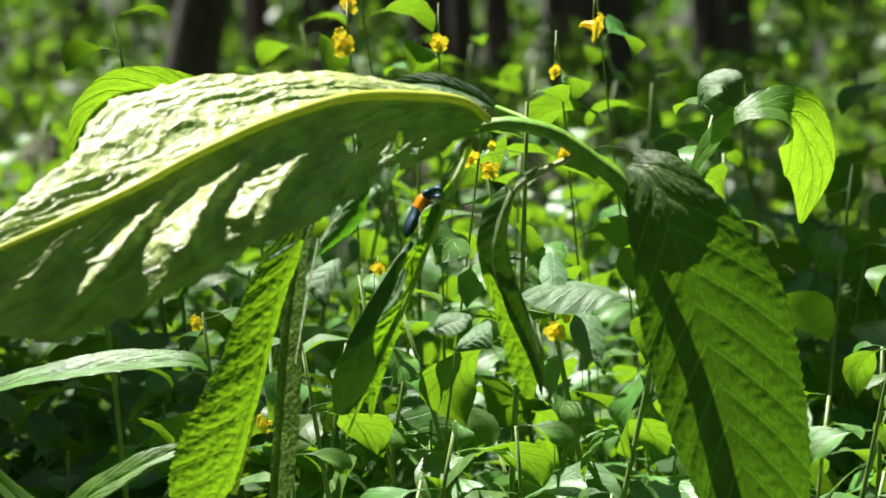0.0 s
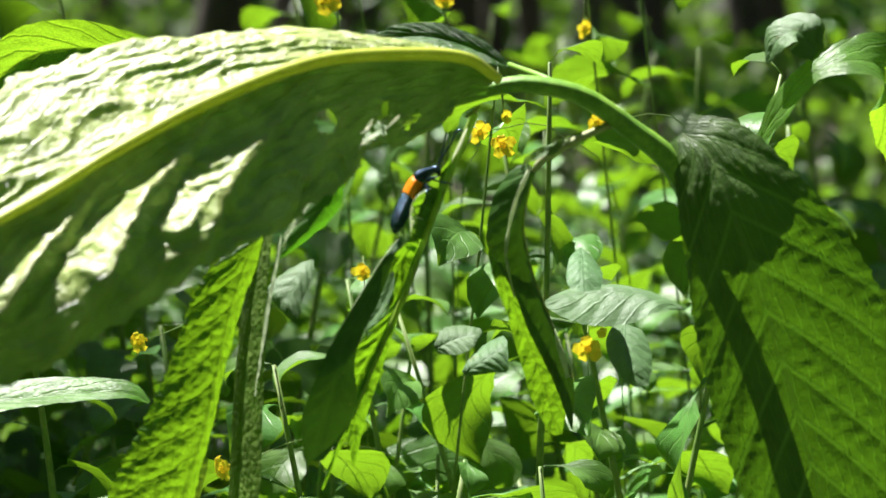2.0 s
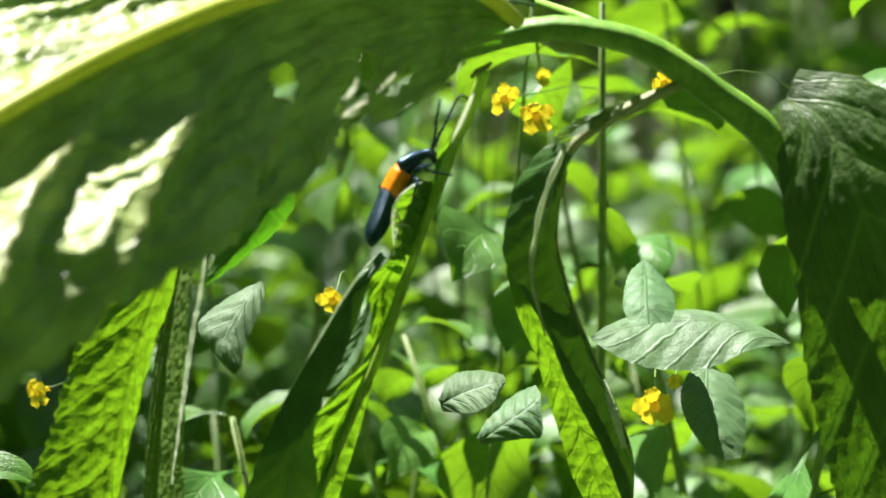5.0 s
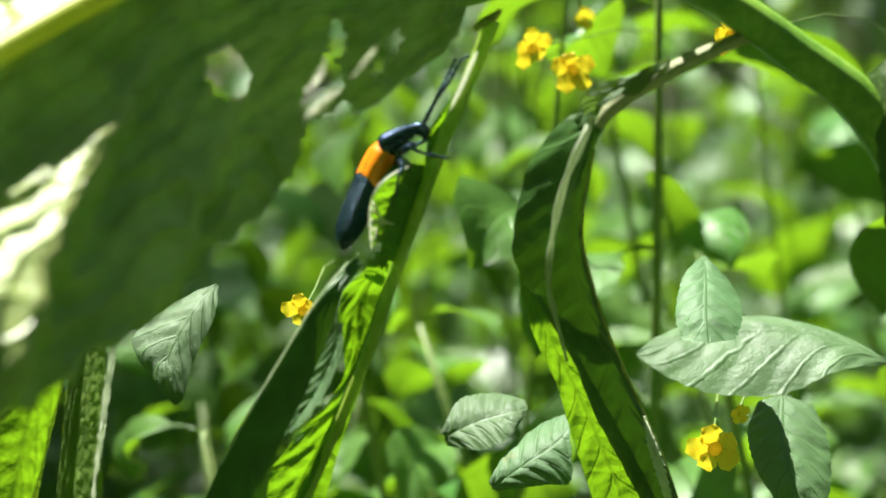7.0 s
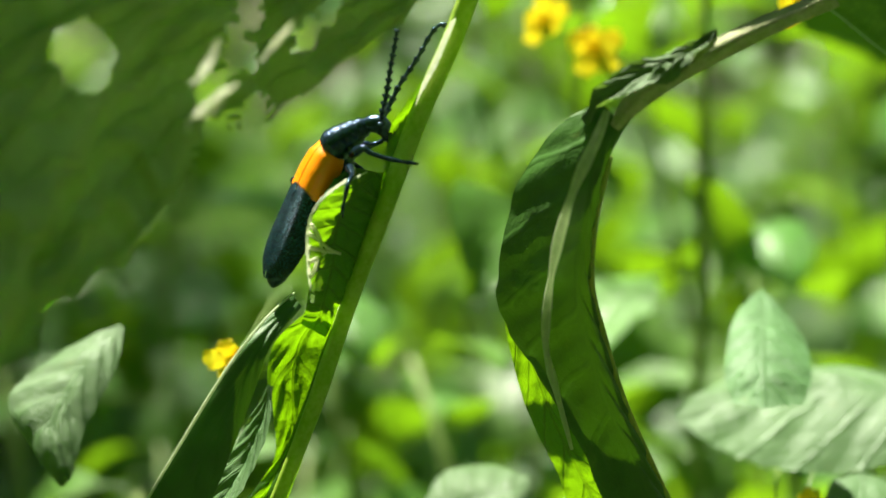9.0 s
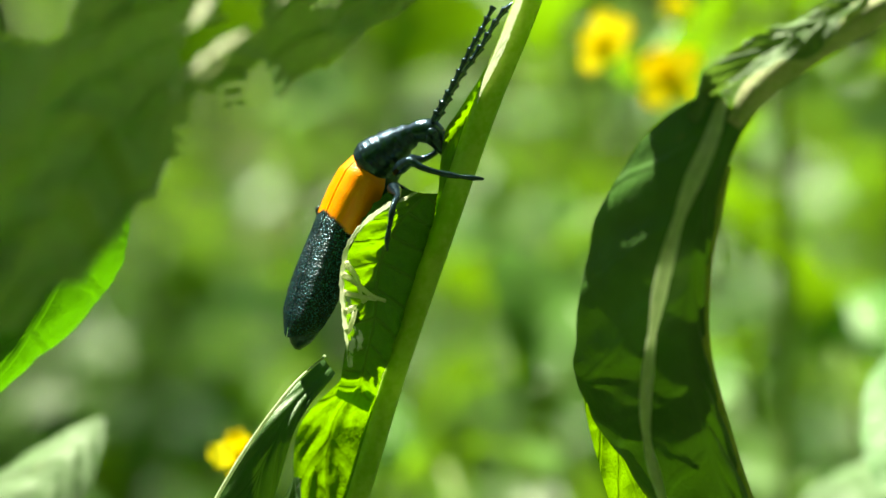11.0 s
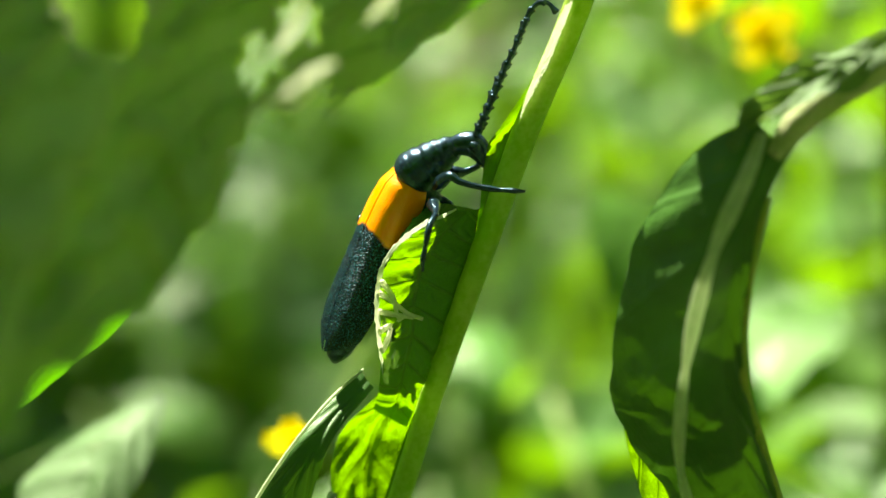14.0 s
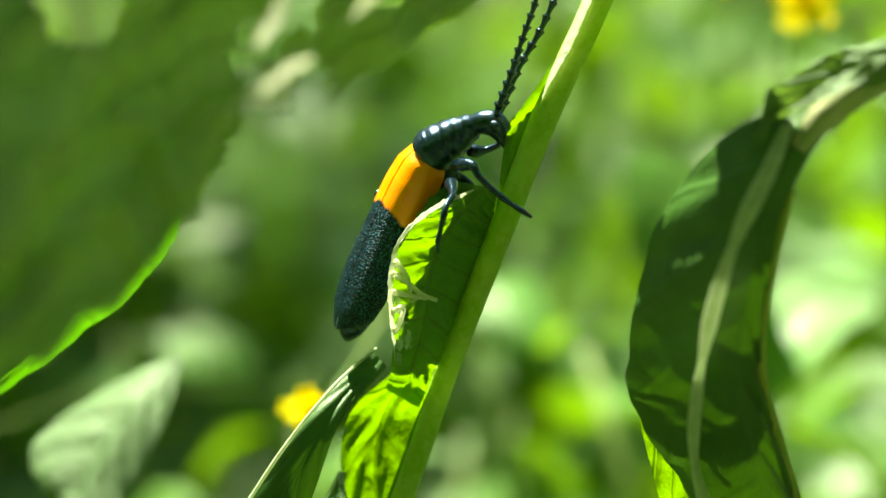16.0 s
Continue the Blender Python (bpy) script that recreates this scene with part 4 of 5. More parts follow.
tube("abdomen", [(0.0005, 0, -0.0004), (-0.006, 0, -0.0007), (-0.012, 0, -0.0006), (-0.0165, 0, -0.0004), (-0.0178, 0, -0.0006)], [0.0014, 0.0019, 0.0018, 0.0012, 0.0003], BLACK, beetle, n=40, sides=18)
M_BEETLE = beetle.matrix_world.copy()


def own(points):
    """World points in the beetle's own space."""
    inv = M_BEETLE.inverted()
    return [tuple(inv @ Vector(p)) for p in points]


tube("pronotum", own([(-0.0005, 0.0003, 0.7995), (0.0002, 0.0000, 0.8002), (0.0014, 0.0000, 0.8010), (0.0027, 0.0000, 0.8018), (0.0037, 0.0000, 0.8024)]), [0.0012, 0.0019, 0.00205, 0.00192, 0.00192, 0.00172, 0.00175, 0.00152, 0.00152, 0.0012, 0.0012, 0.0009], BLACK, beetle, "glossy blue-black ridged collar", n=72, sides=24, knob=0.024)
tube("head", own([(0.0034, 0.0000, 0.8023), (0.0044, 0.0000, 0.8025), (0.0052, 0.0000, 0.8024), (0.0059, 0.0000, 0.8017), (0.0063, 0.0000, 0.8008), (0.0064, 0.0000, 0.8001)]), [0.0008, 0.00105, 0.00115, 0.00095, 0.0007, 0.0002], BLACK, beetle, n=40, sides=18)
tube("thorax", [(0.0012, 0, -0.0014), (0.0, 0, -0.0016), (-0.003, 0, -0.0014), (-0.006, 0, -0.0012)], [0.0011, 0.0016, 0.0017, 0.0011], BLACK, beetle, n=24, sides=16)
for dy in (-0.0009, 0.0009):
    tube("eye", own([(p[0], p[1] + dy, p[2]) for p in [(0.0051, 0.0000, 0.8026), (0.0055, 0.0000, 0.8023), (0.0057, 0.0000, 0.8018)]]), [0.0003, 0.0005, 0.0003], BLACK, beetle, n=12, sides=10)


def antenna(base, pts, parent):
    """Eleven knotted joints, thick at each end of a joint."""
    x, k, ln = spline(pts, 110)
    u = np.linspace(0, 11, 111)
    r = (0.00044 - 0.000014 * u) * (0.58 + 0.9 * (u % 1) ** 3) + 0.00002
    return tube("antenna", pts, list(r), BLACK, parent, "black knotted antenna", n=110, sides=8, origin=base)


ANT_A = own([(0.0056, 0.0006, 0.8032), (0.0065, 0.0006, 0.8047), (0.0079, 0.0008, 0.8070), (0.0099, 0.0010, 0.8095), (0.0115, 0.0010, 0.8119), (0.0127, 0.0010, 0.8131), (0.0137, 0.0010, 0.8130), (0.0143, 0.0010, 0.8120)])
ANT_B = own([(0.0055, -0.0006, 0.8033), (0.0057, -0.0008, 0.8051), (0.0059, -0.0010, 0.8074), (0.0060, -0.0010, 0.8100), (0.0062, -0.0010, 0.8126), (0.0063, -0.0010, 0.8147)])
antenna_a = antenna(ANT_A[0], ANT_A, beetle)
antenna_b = antenna(ANT_B[0], ANT_B, beetle)


def leg(pts, parent):
    return tube("leg", pts, [0.00045, 0.00062, 0.0005, 0.00032, 0.00028, 0.00026, 0.00030, 0.00020, 0.00026, 0.00012], BLACK, parent, n=60, sides=9, origin=pts[0])


FORELEG = own([(0.0022, -0.002, 0.7991), (0.0036, -0.0035, 0.8), (0.0046, -0.004, 0.7995), (0.0059, -0.004, 0.799), (0.0075, -0.004, 0.7986), (0.0087, -0.004, 0.7984), (0.01, -0.004, 0.7982)])
foreleg = leg(FORELEG, beetle)
leg(own([(0.0029, 0.001, 0.7999), (0.004, 0.002, 0.7999), (0.0051, 0.002, 0.8003), (0.0059, 0.002, 0.8009), (0.0063, 0.002, 0.8003), (0.0065, 0.002, 0.7996)]), beetle)
leg(own([(0.0018, -0.002, 0.7978), (0.0026, -0.0055, 0.7972), (0.0024, -0.0072, 0.7966), (0.0022, -0.0078, 0.7956), (0.0019, -0.0078, 0.7943), (0.0017, -0.0078, 0.7934), (0.0017, -0.0078, 0.7926)]), beetle)
leg(own([(0.0010, 0.0010, 0.7983), (0.0017, 0.0020, 0.7976), (0.0028, 0.0020, 0.7970), (0.0032, 0.0020, 0.7957), (0.0035, 0.0020, 0.7942), (0.0038, 0.0020, 0.7930)]), beetle)
leg(own([(-0.0013, 0.0010, 0.7944), (-0.0021, 0.0020, 0.7919), (-0.0018, 0.0030, 0.7893), (-0.0020, 0.0030, 0.7868), (-0.0023, 0.0030, 0.7848)]), beetle)
leg(own([(-0.0025, 0.0020, 0.7943), (-0.0041, 0.0030, 0.7952), (-0.0055, 0.0032, 0.7959), (-0.0048, 0.0030, 0.7938), (-0.0044, 0.0030, 0.7913)]), beetle)

# the lens is focused a little behind the beetle at first, on it in the end
focus = new("focus_point")
focus.location = (0.0, 0.0, 0.8)
cam.data.dof.use_dof = True
cam.data.dof.focus_object = focus
cam.data.dof.aperture_fstop = 18.0
cam.data.dof.aperture_blades = 0


# ---- background herbs ----
def herb_blade(name, length, width, droop, parent, at, yaw, tilt, mat, n=14, m=3, seed=0):
    """One pointed oval leaf with its short stalk."""
    d = np.array((math.cos(yaw), math.sin(yaw), 0))
    pts = [np.array(at)]
    for i in range(1, 8):
        a = tilt + 0.5 - (droop + 0.5) * i / 7
        pts.append(pts[-1] + (d * math.cos(a) + np.array((0, 0, 1)) * math.sin(a)) * length / 7)
    w = [width * q for q in (0.03, 0.04, 0.10, 0.70, 1.0, 0.92, 0.55, 0.02)]
    up = np.array((-d[0] * math.sin(tilt), -d[1] * math.sin(tilt), math.cos(tilt)))
    roll = (np.random.RandomState(seed).rand() - 0.5) * 1.6
    sidev = np.cross(d, (0, 0, 1))
    return blade(name, pts, w, w, up * math.cos(roll) + sidev * math.sin(roll), mat, parent, fa=16, fb=16, n=n, m=m, quilt=length * 0.010, crumple=0.0, teeth=12, tooth=0.12, pairs=6, wave=length * 0.02, seed=seed)


def flower(parent, at, size, yaw, name="flower"):
    """A hanging yellow blossom: five rounded petals round a throat that ends in a spur."""
    rng = np.random.RandomState(int(abs(at[0]) * 9e4) % 999)
    c = np.array(at)
    fw = np.array((math.cos(yaw), math.sin(yaw), -0.15))
    head = tube(name, [c - fw * size * 0.6 + np.array((0, 0, -size * 0.15)), c - fw * size * 0.4, c, c + fw * size * 0.25], [size * 0.05, size * 0.12, size * 0.2, size * 0.22], PETAL, parent, "yellow blossom", n=14, sides=12)
    sd = unit(np.cross(fw, (0, 0, 1)))
    up = unit(np.cross(sd, fw))
    for i in range(5):
        a = i * 1.257 + rng.rand() * 0.3
        d = sd * math.cos(a) + up * math.sin(a)
        q = c + fw * size * 0.22
        r = size * (0.35 + 0.4 * rng.rand())
        pt = blade("petal", [q + d * size * 0.18, q + d * (size * 0.18 + r * 0.5) + fw * size * 0.08, q + d * (size * 0.18 + r) + fw * size * 0.02], [size * 0.16, size * 0.36, size * 0.2], [size * 0.16, size * 0.36, size * 0.2], fw + d * 0.5, PETAL, head, n=8, m=3, quilt=0, crumple=0, wave=size * 0.06, tooth=0.1, teeth=4, seed=i)
    return head


def herb(seed, height=0.8, leaves=14, flowers=0, size=0.034, label="green herb with pointed oval leaves"):
    rng = np.random.RandomState(seed)
    ob = thing("herb", label, "herb", group="herbs behind the drooping plant")
    lean = (rng.rand(2) - 0.5) * 0.18
    pts = [(0, 0, -0.06)] + [(lean[0] * z * z + 0.006 * math.sin(z * 9 + seed), lean[1] * z * z, height * z) for z in (0.3, 0.55, 0.75, 0.9, 1.0)]
    tube("stem", pts, [0.0020, 0.0018, 0.0015, 0.0012, 0.0009, 0.0006], HERB_STEM, ob, n=26, sides=7)
    x, k, ln = spline(pts, 100)
    for i in range(leaves):
        f = 1 - 0.5 * (i / leaves) ** 1.1
        p = x[int(f * 100)]
        yaw = i * 2.4 + rng.rand() * 0.9
        ls = size * (0.55 + 0.65 * min(1, i / 5)) * (0.8 + 0.5 * rng.rand())
        herb_blade("leaf", ls * 1.9, ls * (0.36 + 0.14 * rng.rand()), 0.9 + 0.8 * rng.rand(), ob, p, yaw, 0.5 - 0.9 * rng.rand(), LEAF_HERB, seed=seed * 50 + i)
    for i in range(flowers):
        p = x[int((1 - 0.12 * i - 0.02) * 100)]
        yaw = -1.6 + (rng.rand() - 0.5) * 2
        q = p + np.array(((rng.rand() - 0.5) * 0.03, -0.012, 0.012 - 0.012 * rng.rand()))
        tube("flower_stalk", [p, (p + q) / 2 + np.array((0, 0, 0.006)), q], [0.0005, 0.0004, 0.0003], HERB_STEM, ob, n=6, sides=5)
        flower(ob, q, 0.008, yaw)
    return ob


rng = np.random.RandomState(7)
kinds = [herb(11, 0.80, 23, size=0.021), herb(12, 0.80, 24, size=0.026), herb(13, 0.80, 24, size=0.017), herb(14, 0.80, 21, size=0.031), herb(15, 0.80, 26, size=0.022), herb(16, 0.8, 25, size=0.020)]
spots = []
for y0, y1, count, xs, top0, top1 in ((0.135, 0.20, 30, 0.26, 0.68, 0.75), (0.20, 0.34, 44, 0.30, 0.70, 0.79), (0.34, 0.7, 60, 0.42, 0.74, 0.84), (0.7, 1.6, 60, 0.6, 0.76, 0.86), (1.6, 4.0, 50, 1.1, 0.74, 0.88)):
    for i in range(count):
        x = -xs + 2 * xs * (i + rng.rand()) / count
        edge = max(0.0, abs(x - 0.01 * xs) / xs - 0.45) if y0 < 0.5 else 0.0
        spots.append((x, y0 + (y1 - y0) * rng.rand(), top0 + (top1 - top0) * rng.rand() ** 1.3 - 0.16 * edge - (0.03 if y0 < 0.5 and x < -0.12 * xs / 0.3 else 0)))
rng.shuffle(spots)
for i, (x, y, top) in enumerate(spots):
    src = kinds[i % len(kinds)]
    m = Matrix.Translation((x, y, 0)) @ Matrix.Rotation(rng.rand() * 6.28, 4, "Z") @ Matrix.Diagonal((1 + 0.3 * rng.rand(), 1 + 0.3 * rng.rand(), top / 0.80, 1))
    if i < len(kinds):
        src.matrix_basis = m
    else:
        copy_thing(src, m)


def flower_stem(tip, size=0.008, yaw=-1.6, base=(0.0, 0.05), leaves=3, stout=1.0):
    """A slender flowering stalk: blossom nodding at the tip, a few leaves below."""
    tip = np.array(tip)
    ob = thing("flowering_herb", "slender green herb with a yellow blossom", "herb", (tip[0] + base[0], tip[1] + base[1], -0.05), group="yellow flowering herbs")
    o = np.array(ob.location)
    t = tip - o
    pts = [(0, 0, 0), t * 0.5 - np.array((base[0] * -0.3, base[1] * -0.4, 0)), (t[0] * 0.9, t[1] * 0.85 + 0.008, t[2] - 0.02), (t[0] * 0.96, t[1] * 0.95, t[2] + 0.005), t]
    if base[1] > 0.2:
        pts = [(0, 0, 0), (0, 0, t[2] * 0.6), (t[0] * 0.2, t[1] * 0.12, t[2] - 0.06), (t[0] * 0.6, t[1] * 0.6, t[2] - 0.004), t]
    tube("stem", pts, [q * stout for q in (0.0008, 0.0007, 0.0005, 0.0004, 0.0003)], HERB_STEM, ob, n=40, sides=7)
    flower(ob, t, size, yaw)
    x, k, ln = spline(pts, 100)
    for i in range(leaves):
        sd = int(abs(tip[0]) * 1e4) + i
        r = np.random.RandomState(sd)
        herb_blade("leaf", 0.035 + 0.02 * r.rand(), 0.009 + 0.004 * r.rand(), 1.2, ob, x[94 - 4 * i], i * 2.3 + r.rand() * 2, 0.3, LEAF_HERB, seed=sd)
    return ob


for p, sz, yw in (((0.0505, 0.0400, 0.7444), 0.0060, -1.3), ((0.0262, 0.1100, 0.8057), 0.0056, -1.9), ((0.0176, 0.1100, 0.8100), 0.0048, -1.2), ((0.0545, 0.0500, 0.8143), 0.0042, -1.5), ((-0.0184, 0.0350, 0.7695), 0.0042, -1.7), ((0.0553, 0.0500, 0.7483), 0.0026, -1.1), ((0.0267, 0.1500, 0.8139), 0.0036, -1.0),
                  ((-0.0410, 0.3000, 0.8591), 0.010, -2.0), ((0.0036, 0.3200, 0.8584), 0.007, -1.4), ((0.0794, 0.3200, 0.8675), 0.011, -0.4), ((0.0598, 0.3000, 0.8455), 0.005, -1.0), ((-0.0957, 0.1000, 0.7422), 0.005, -2.2), ((-0.0664, 0.0800, 0.7022), 0.006, -2.4), ((-0.0419, 0.3500, 0.8792), 0.007, -1.1)):
    near = p[1] < 0.12
    flower_stem(p, sz, yw, ((p[0] * 7919 % 0.2) - 0.1, 0.22 if near else 0.06), 0 if near else 3, 0.5 if near else 1.0)

def undergrowth():
    """Lower leaves of the thicket, too many to count; a darker green paints the shaded gaps."""
    rng = np.random.RandomState(23)
    v, f, uv = [], [], []
    for i in range(24000):
        y = 0.14 + 1.9 * rng.rand() ** 2
        x = (rng.rand() - 0.5) * (0.7 + 0.9 * y)
        c = np.array((x, y, 0.24 + 0.36 * rng.rand() ** 0.6 + 0.10 * min(1, y)))
        yaw, tl = rng.rand() * 6.28, (rng.rand() - 0.6) * 1.2
        a = np.array((math.cos(yaw) * math.cos(tl), math.sin(yaw) * math.cos(tl), math.sin(tl)))
        b = unit(np.cross(a, (0, 0, 1)) + 0.4 * rng.randn(3))
        ln, wd = 0.016 + 0.022 * rng.rand(), 0.005 + 0.005 * rng.rand()
        o = len(v)
        dr = np.array((0, 0, -0.2 * ln))
        for q, w in ((0, 0.05), (0.35, 1.0), (0.7, 0.75), (1.0, 0.03)):
            m = c + a * ln * q + dr * q * q
            v += [m - b * wd * w, m + b * wd * w]
            uv += [(q, 0), (q, 1)]
        f += [(o + 2 * j, o + 2 * j + 1, o + 2 * j + 3, o + 2 * j + 2) for j in range(3)]
    return tagged(mesh_ob("undergrowth", v, f, LEAF_DARK, uvs=uv), "dense green leaves low in the thicket, shade put into their darker green", "undergrowth", kind="stuff")


undergrowth()

def ground_cover():
    """Low leafy plants over the floor of the clearing, too many to count."""
    rng = np.random.RandomState(31)
    n = 45000
    x, y = rng.uniform(-5, 5, n), -2.2 + 10 * rng.rand(n) ** 1.1
    clump = 0.5 + 0.5 * np.sin(x * 2.1 + 1.3 * np.sin(y * 1.7)) * np.sin(y * 2.6 + x)
    z = 0.02 + (0.04 + 0.16 * clump) * rng.rand(n)
    yaw, tl = rng.rand(n) * 6.28, (rng.rand(n) - 0.4) * 1.1
    a = np.stack([np.cos(yaw) * np.cos(tl), np.sin(yaw) * np.cos(tl), np.sin(tl)], 1)
    s = np.stack([-np.sin(yaw), np.cos(yaw), 0.5 * (rng.rand(n) - 0.5)], 1)
    ln, wd = (0.05 + 0.06 * rng.rand(n))[:, None], (0.014 + 0.016 * rng.rand(n))[:, None]
    c = np.stack([x, y, z], 1)
    dip = np.array((0, 0, -0.02))
    v = np.stack([c, c + a * ln * 0.45 + s * wd, c + a * ln + dip, c + a * ln * 0.45 - s * wd], 1).reshape(-1, 3)
    uv = np.tile(np.array([(0, 0.5), (0.45, 1), (1, 0.5), (0.45, 0)]), (n, 1))
    f = [(4 * i, 4 * i + 1, 4 * i + 2, 4 * i + 3) for i in range(n)]
    return tagged(mesh_ob("ground_cover", v, f, LEAF_FAR, uvs=uv), "low green leafy plants covering the forest floor", "ground cover", kind="stuff")


ground_cover()

# broad-leaved neighbours just behind
side_plant = thing("broad_leaved_herb", "herb with broad, arching pale-backed leaves", "plant", (0.13, 0.07, -0.05))
sp_inv = Matrix.Translation((-0.13, -0.07, 0.05))


def on_side(ob):
    ob.parent = side_plant
    ob.matrix_parent_inverse = sp_inv
    return ob


on_side(tube("stem", [(0.13, 0.07, -0.06), (0.128, 0.07, 0.4), (0.122, 0.065, 0.72)] + [(0.1003, 0.0550, 0.7925), (0.1035, 0.0500, 0.8044)], [0.004, 0.0035, 0.003, 0.002, 0.0014], STEM, n=40))
on_side(blade("leaf", [(0.1035, 0.0500, 0.8044), (0.1107, 0.0420, 0.8173), (0.1215, 0.0360, 0.8293), (0.1350, 0.0360, 0.8326), (0.1465, 0.0450, 0.8266), (0.1534, 0.0520, 0.8075), (0.1493, 0.0560, 0.7861)], [0.001, 0.006, 0.006, 0.010, 0.014, 0.013, 0.001], [0.001, 0.006, 0.007, 0.011, 0.013, 0.009, 0.001],
             [(-0.6, -0.6, 0.5), (-0.6, -0.6, 0.5), (-0.4, -0.5, 0.8), (0, -0.6, 0.9), (0.3, -0.9, 0.2), (0.3, -0.9, -0.35), (0.2, -0.9, -0.4)], LEAF_GLOW, fa=5, fb=5, n=70, m=10, quilt=0.0003, label="arching leaf, back-lit tip"))
on_side(blade("leaf", [(0.1266, 0.0450, 0.8313), (0.1215, 0.0430, 0.8371), (0.1165, 0.0430, 0.8417), (0.1106, 0.0430, 0.8392), (0.1077, 0.0450, 0.8319)], [0.001, 0.006, 0.009, 0.008, 0.001], [0.001, 0.006, 0.009, 0.008, 0.001], (-0.5, -0.5, 0.8), PALE, fa=5, fb=5, n=40, m=8, quilt=0.0008))
PALE_LEAF = [
    ((0.0832, 0.074, 0.7537), (0.0834, 0.074, 0.7533), (0.0836, 0.074, 0.7528)),
    ((0.0736, 0.082, 0.7576), (0.0738, 0.076, 0.757), (0.0743, 0.068, 0.7527)),
    ((0.0624, 0.084, 0.7603), (0.0627, 0.078, 0.7589), (0.0636, 0.066, 0.7487)),
    ((0.0509, 0.084, 0.7598), (0.0513, 0.078, 0.7583), (0.052, 0.066, 0.7489)),
    ((0.0428, 0.08, 0.7581), (0.0433, 0.076, 0.7571), (0.0437, 0.068, 0.7515)),
    ((0.0374, 0.073, 0.7557), (0.0375, 0.073, 0.7554), (0.0377, 0.072, 0.755)),
]
SPADE_LEAF = [
    ((0.0494, 0.068, 0.7736), (0.0499, 0.068, 0.7738), (0.0504, 0.068, 0.7736)),
    ((0.0461, 0.06, 0.771), (0.0499, 0.057, 0.7702), (0.0551, 0.06, 0.7687)),
    ((0.0446, 0.05, 0.7657), (0.0496, 0.047, 0.766), (0.0561, 0.05, 0.765)),
    ((0.0457, 0.044, 0.7622), (0.0499, 0.042, 0.7618), (0.0548, 0.044, 0.762)),
]
DUSKY_LEAF = [
    ((-0.0347, 0.042, 0.7733), (-0.0343, 0.042, 0.773), (-0.034, 0.042, 0.7726)),
    ((-0.0416, 0.04, 0.7701), (-0.0372, 0.036, 0.77), (-0.0341, 0.035, 0.7679)),
    ((-0.048, 0.035, 0.7649), (-0.041, 0.031, 0.7632), (-0.0371, 0.03, 0.7612)),
    ((-0.0449, 0.031, 0.7596), (-0.0409, 0.028, 0.7589), (-0.0381, 0.027, 0.7563)),
    ((-0.0401, 0.027, 0.7548), (-0.0397, 0.027, 0.7545), (-0.0392, 0.027, 0.7548)),
]
ROUND_LEAF = [
    ((0.0589, 0.058, 0.7489), (0.0633, 0.059, 0.7498), (0.0687, 0.058, 0.7482)),
    ((0.0569, 0.051, 0.7446), (0.0627, 0.048, 0.7444), (0.0709, 0.051, 0.7427)),
    ((0.0582, 0.043, 0.7394), (0.0639, 0.04, 0.7388), (0.0707, 0.043, 0.7371)),
    ((0.0621, 0.037, 0.734), (0.0657, 0.036, 0.7325), (0.0692, 0.037, 0.7328)),
]
LOW_LEAF = [
    ((0.0114, 0.05, 0.7365), (0.0119, 0.05, 0.7354), (0.0127, 0.05, 0.7348)),
    ((0.0148, 0.055, 0.7411), (0.0183, 0.05, 0.7398), (0.0215, 0.048, 0.7362)),
    ((0.0203, 0.06, 0.7447), (0.0238, 0.052, 0.7432), (0.0259, 0.048, 0.7367)),
    ((0.0247, 0.06, 0.7466), (0.0259, 0.055, 0.7454), (0.0262, 0.05, 0.7424)),
]
LOWER_LEAF = [
    ((0.0025, 0.06, 0.7438), (0.003, 0.06, 0.7427), (0.0035, 0.06, 0.741)),
    ((0.0056, 0.066, 0.7484), (0.0092, 0.06, 0.7454), (0.0104, 0.055, 0.7412)),
    ((0.0122, 0.068, 0.7491), (0.0153, 0.06, 0.747), (0.0149, 0.055, 0.7434)),
    ((0.0174, 0.064, 0.7486), (0.018, 0.062, 0.7475), (0.0175, 0.06, 0.7464)),
]
for rows_, label_ in ((PALE_LEAF, "pale broad leaf in full sun"), (SPADE_LEAF, "grey-green spade-shaped leaf"), (DUSKY_LEAF, "grey-green toothed leaf"), (ROUND_LEAF, "rounded green leaf beside the blossom"), (LOW_LEAF, "pale sunlit leaf"), (LOWER_LEAF, "pale sunlit leaf")):
    on_side(sheet("leaf", rows_, PALE, label=label_, n=60, m=10, pairs=6, slope=0.2, quilt=0.0003, ladder=0.0001, rung=0.006, arch=0.04, teeth=14, tooth=0.06))
left_plant = thing("long_leaved_herb", "herb with long narrow bright green leaves", "plant", (-0.2, 0.07, -0.05))
lp_inv = Matrix.Translation((0.2, -0.07, 0.05))
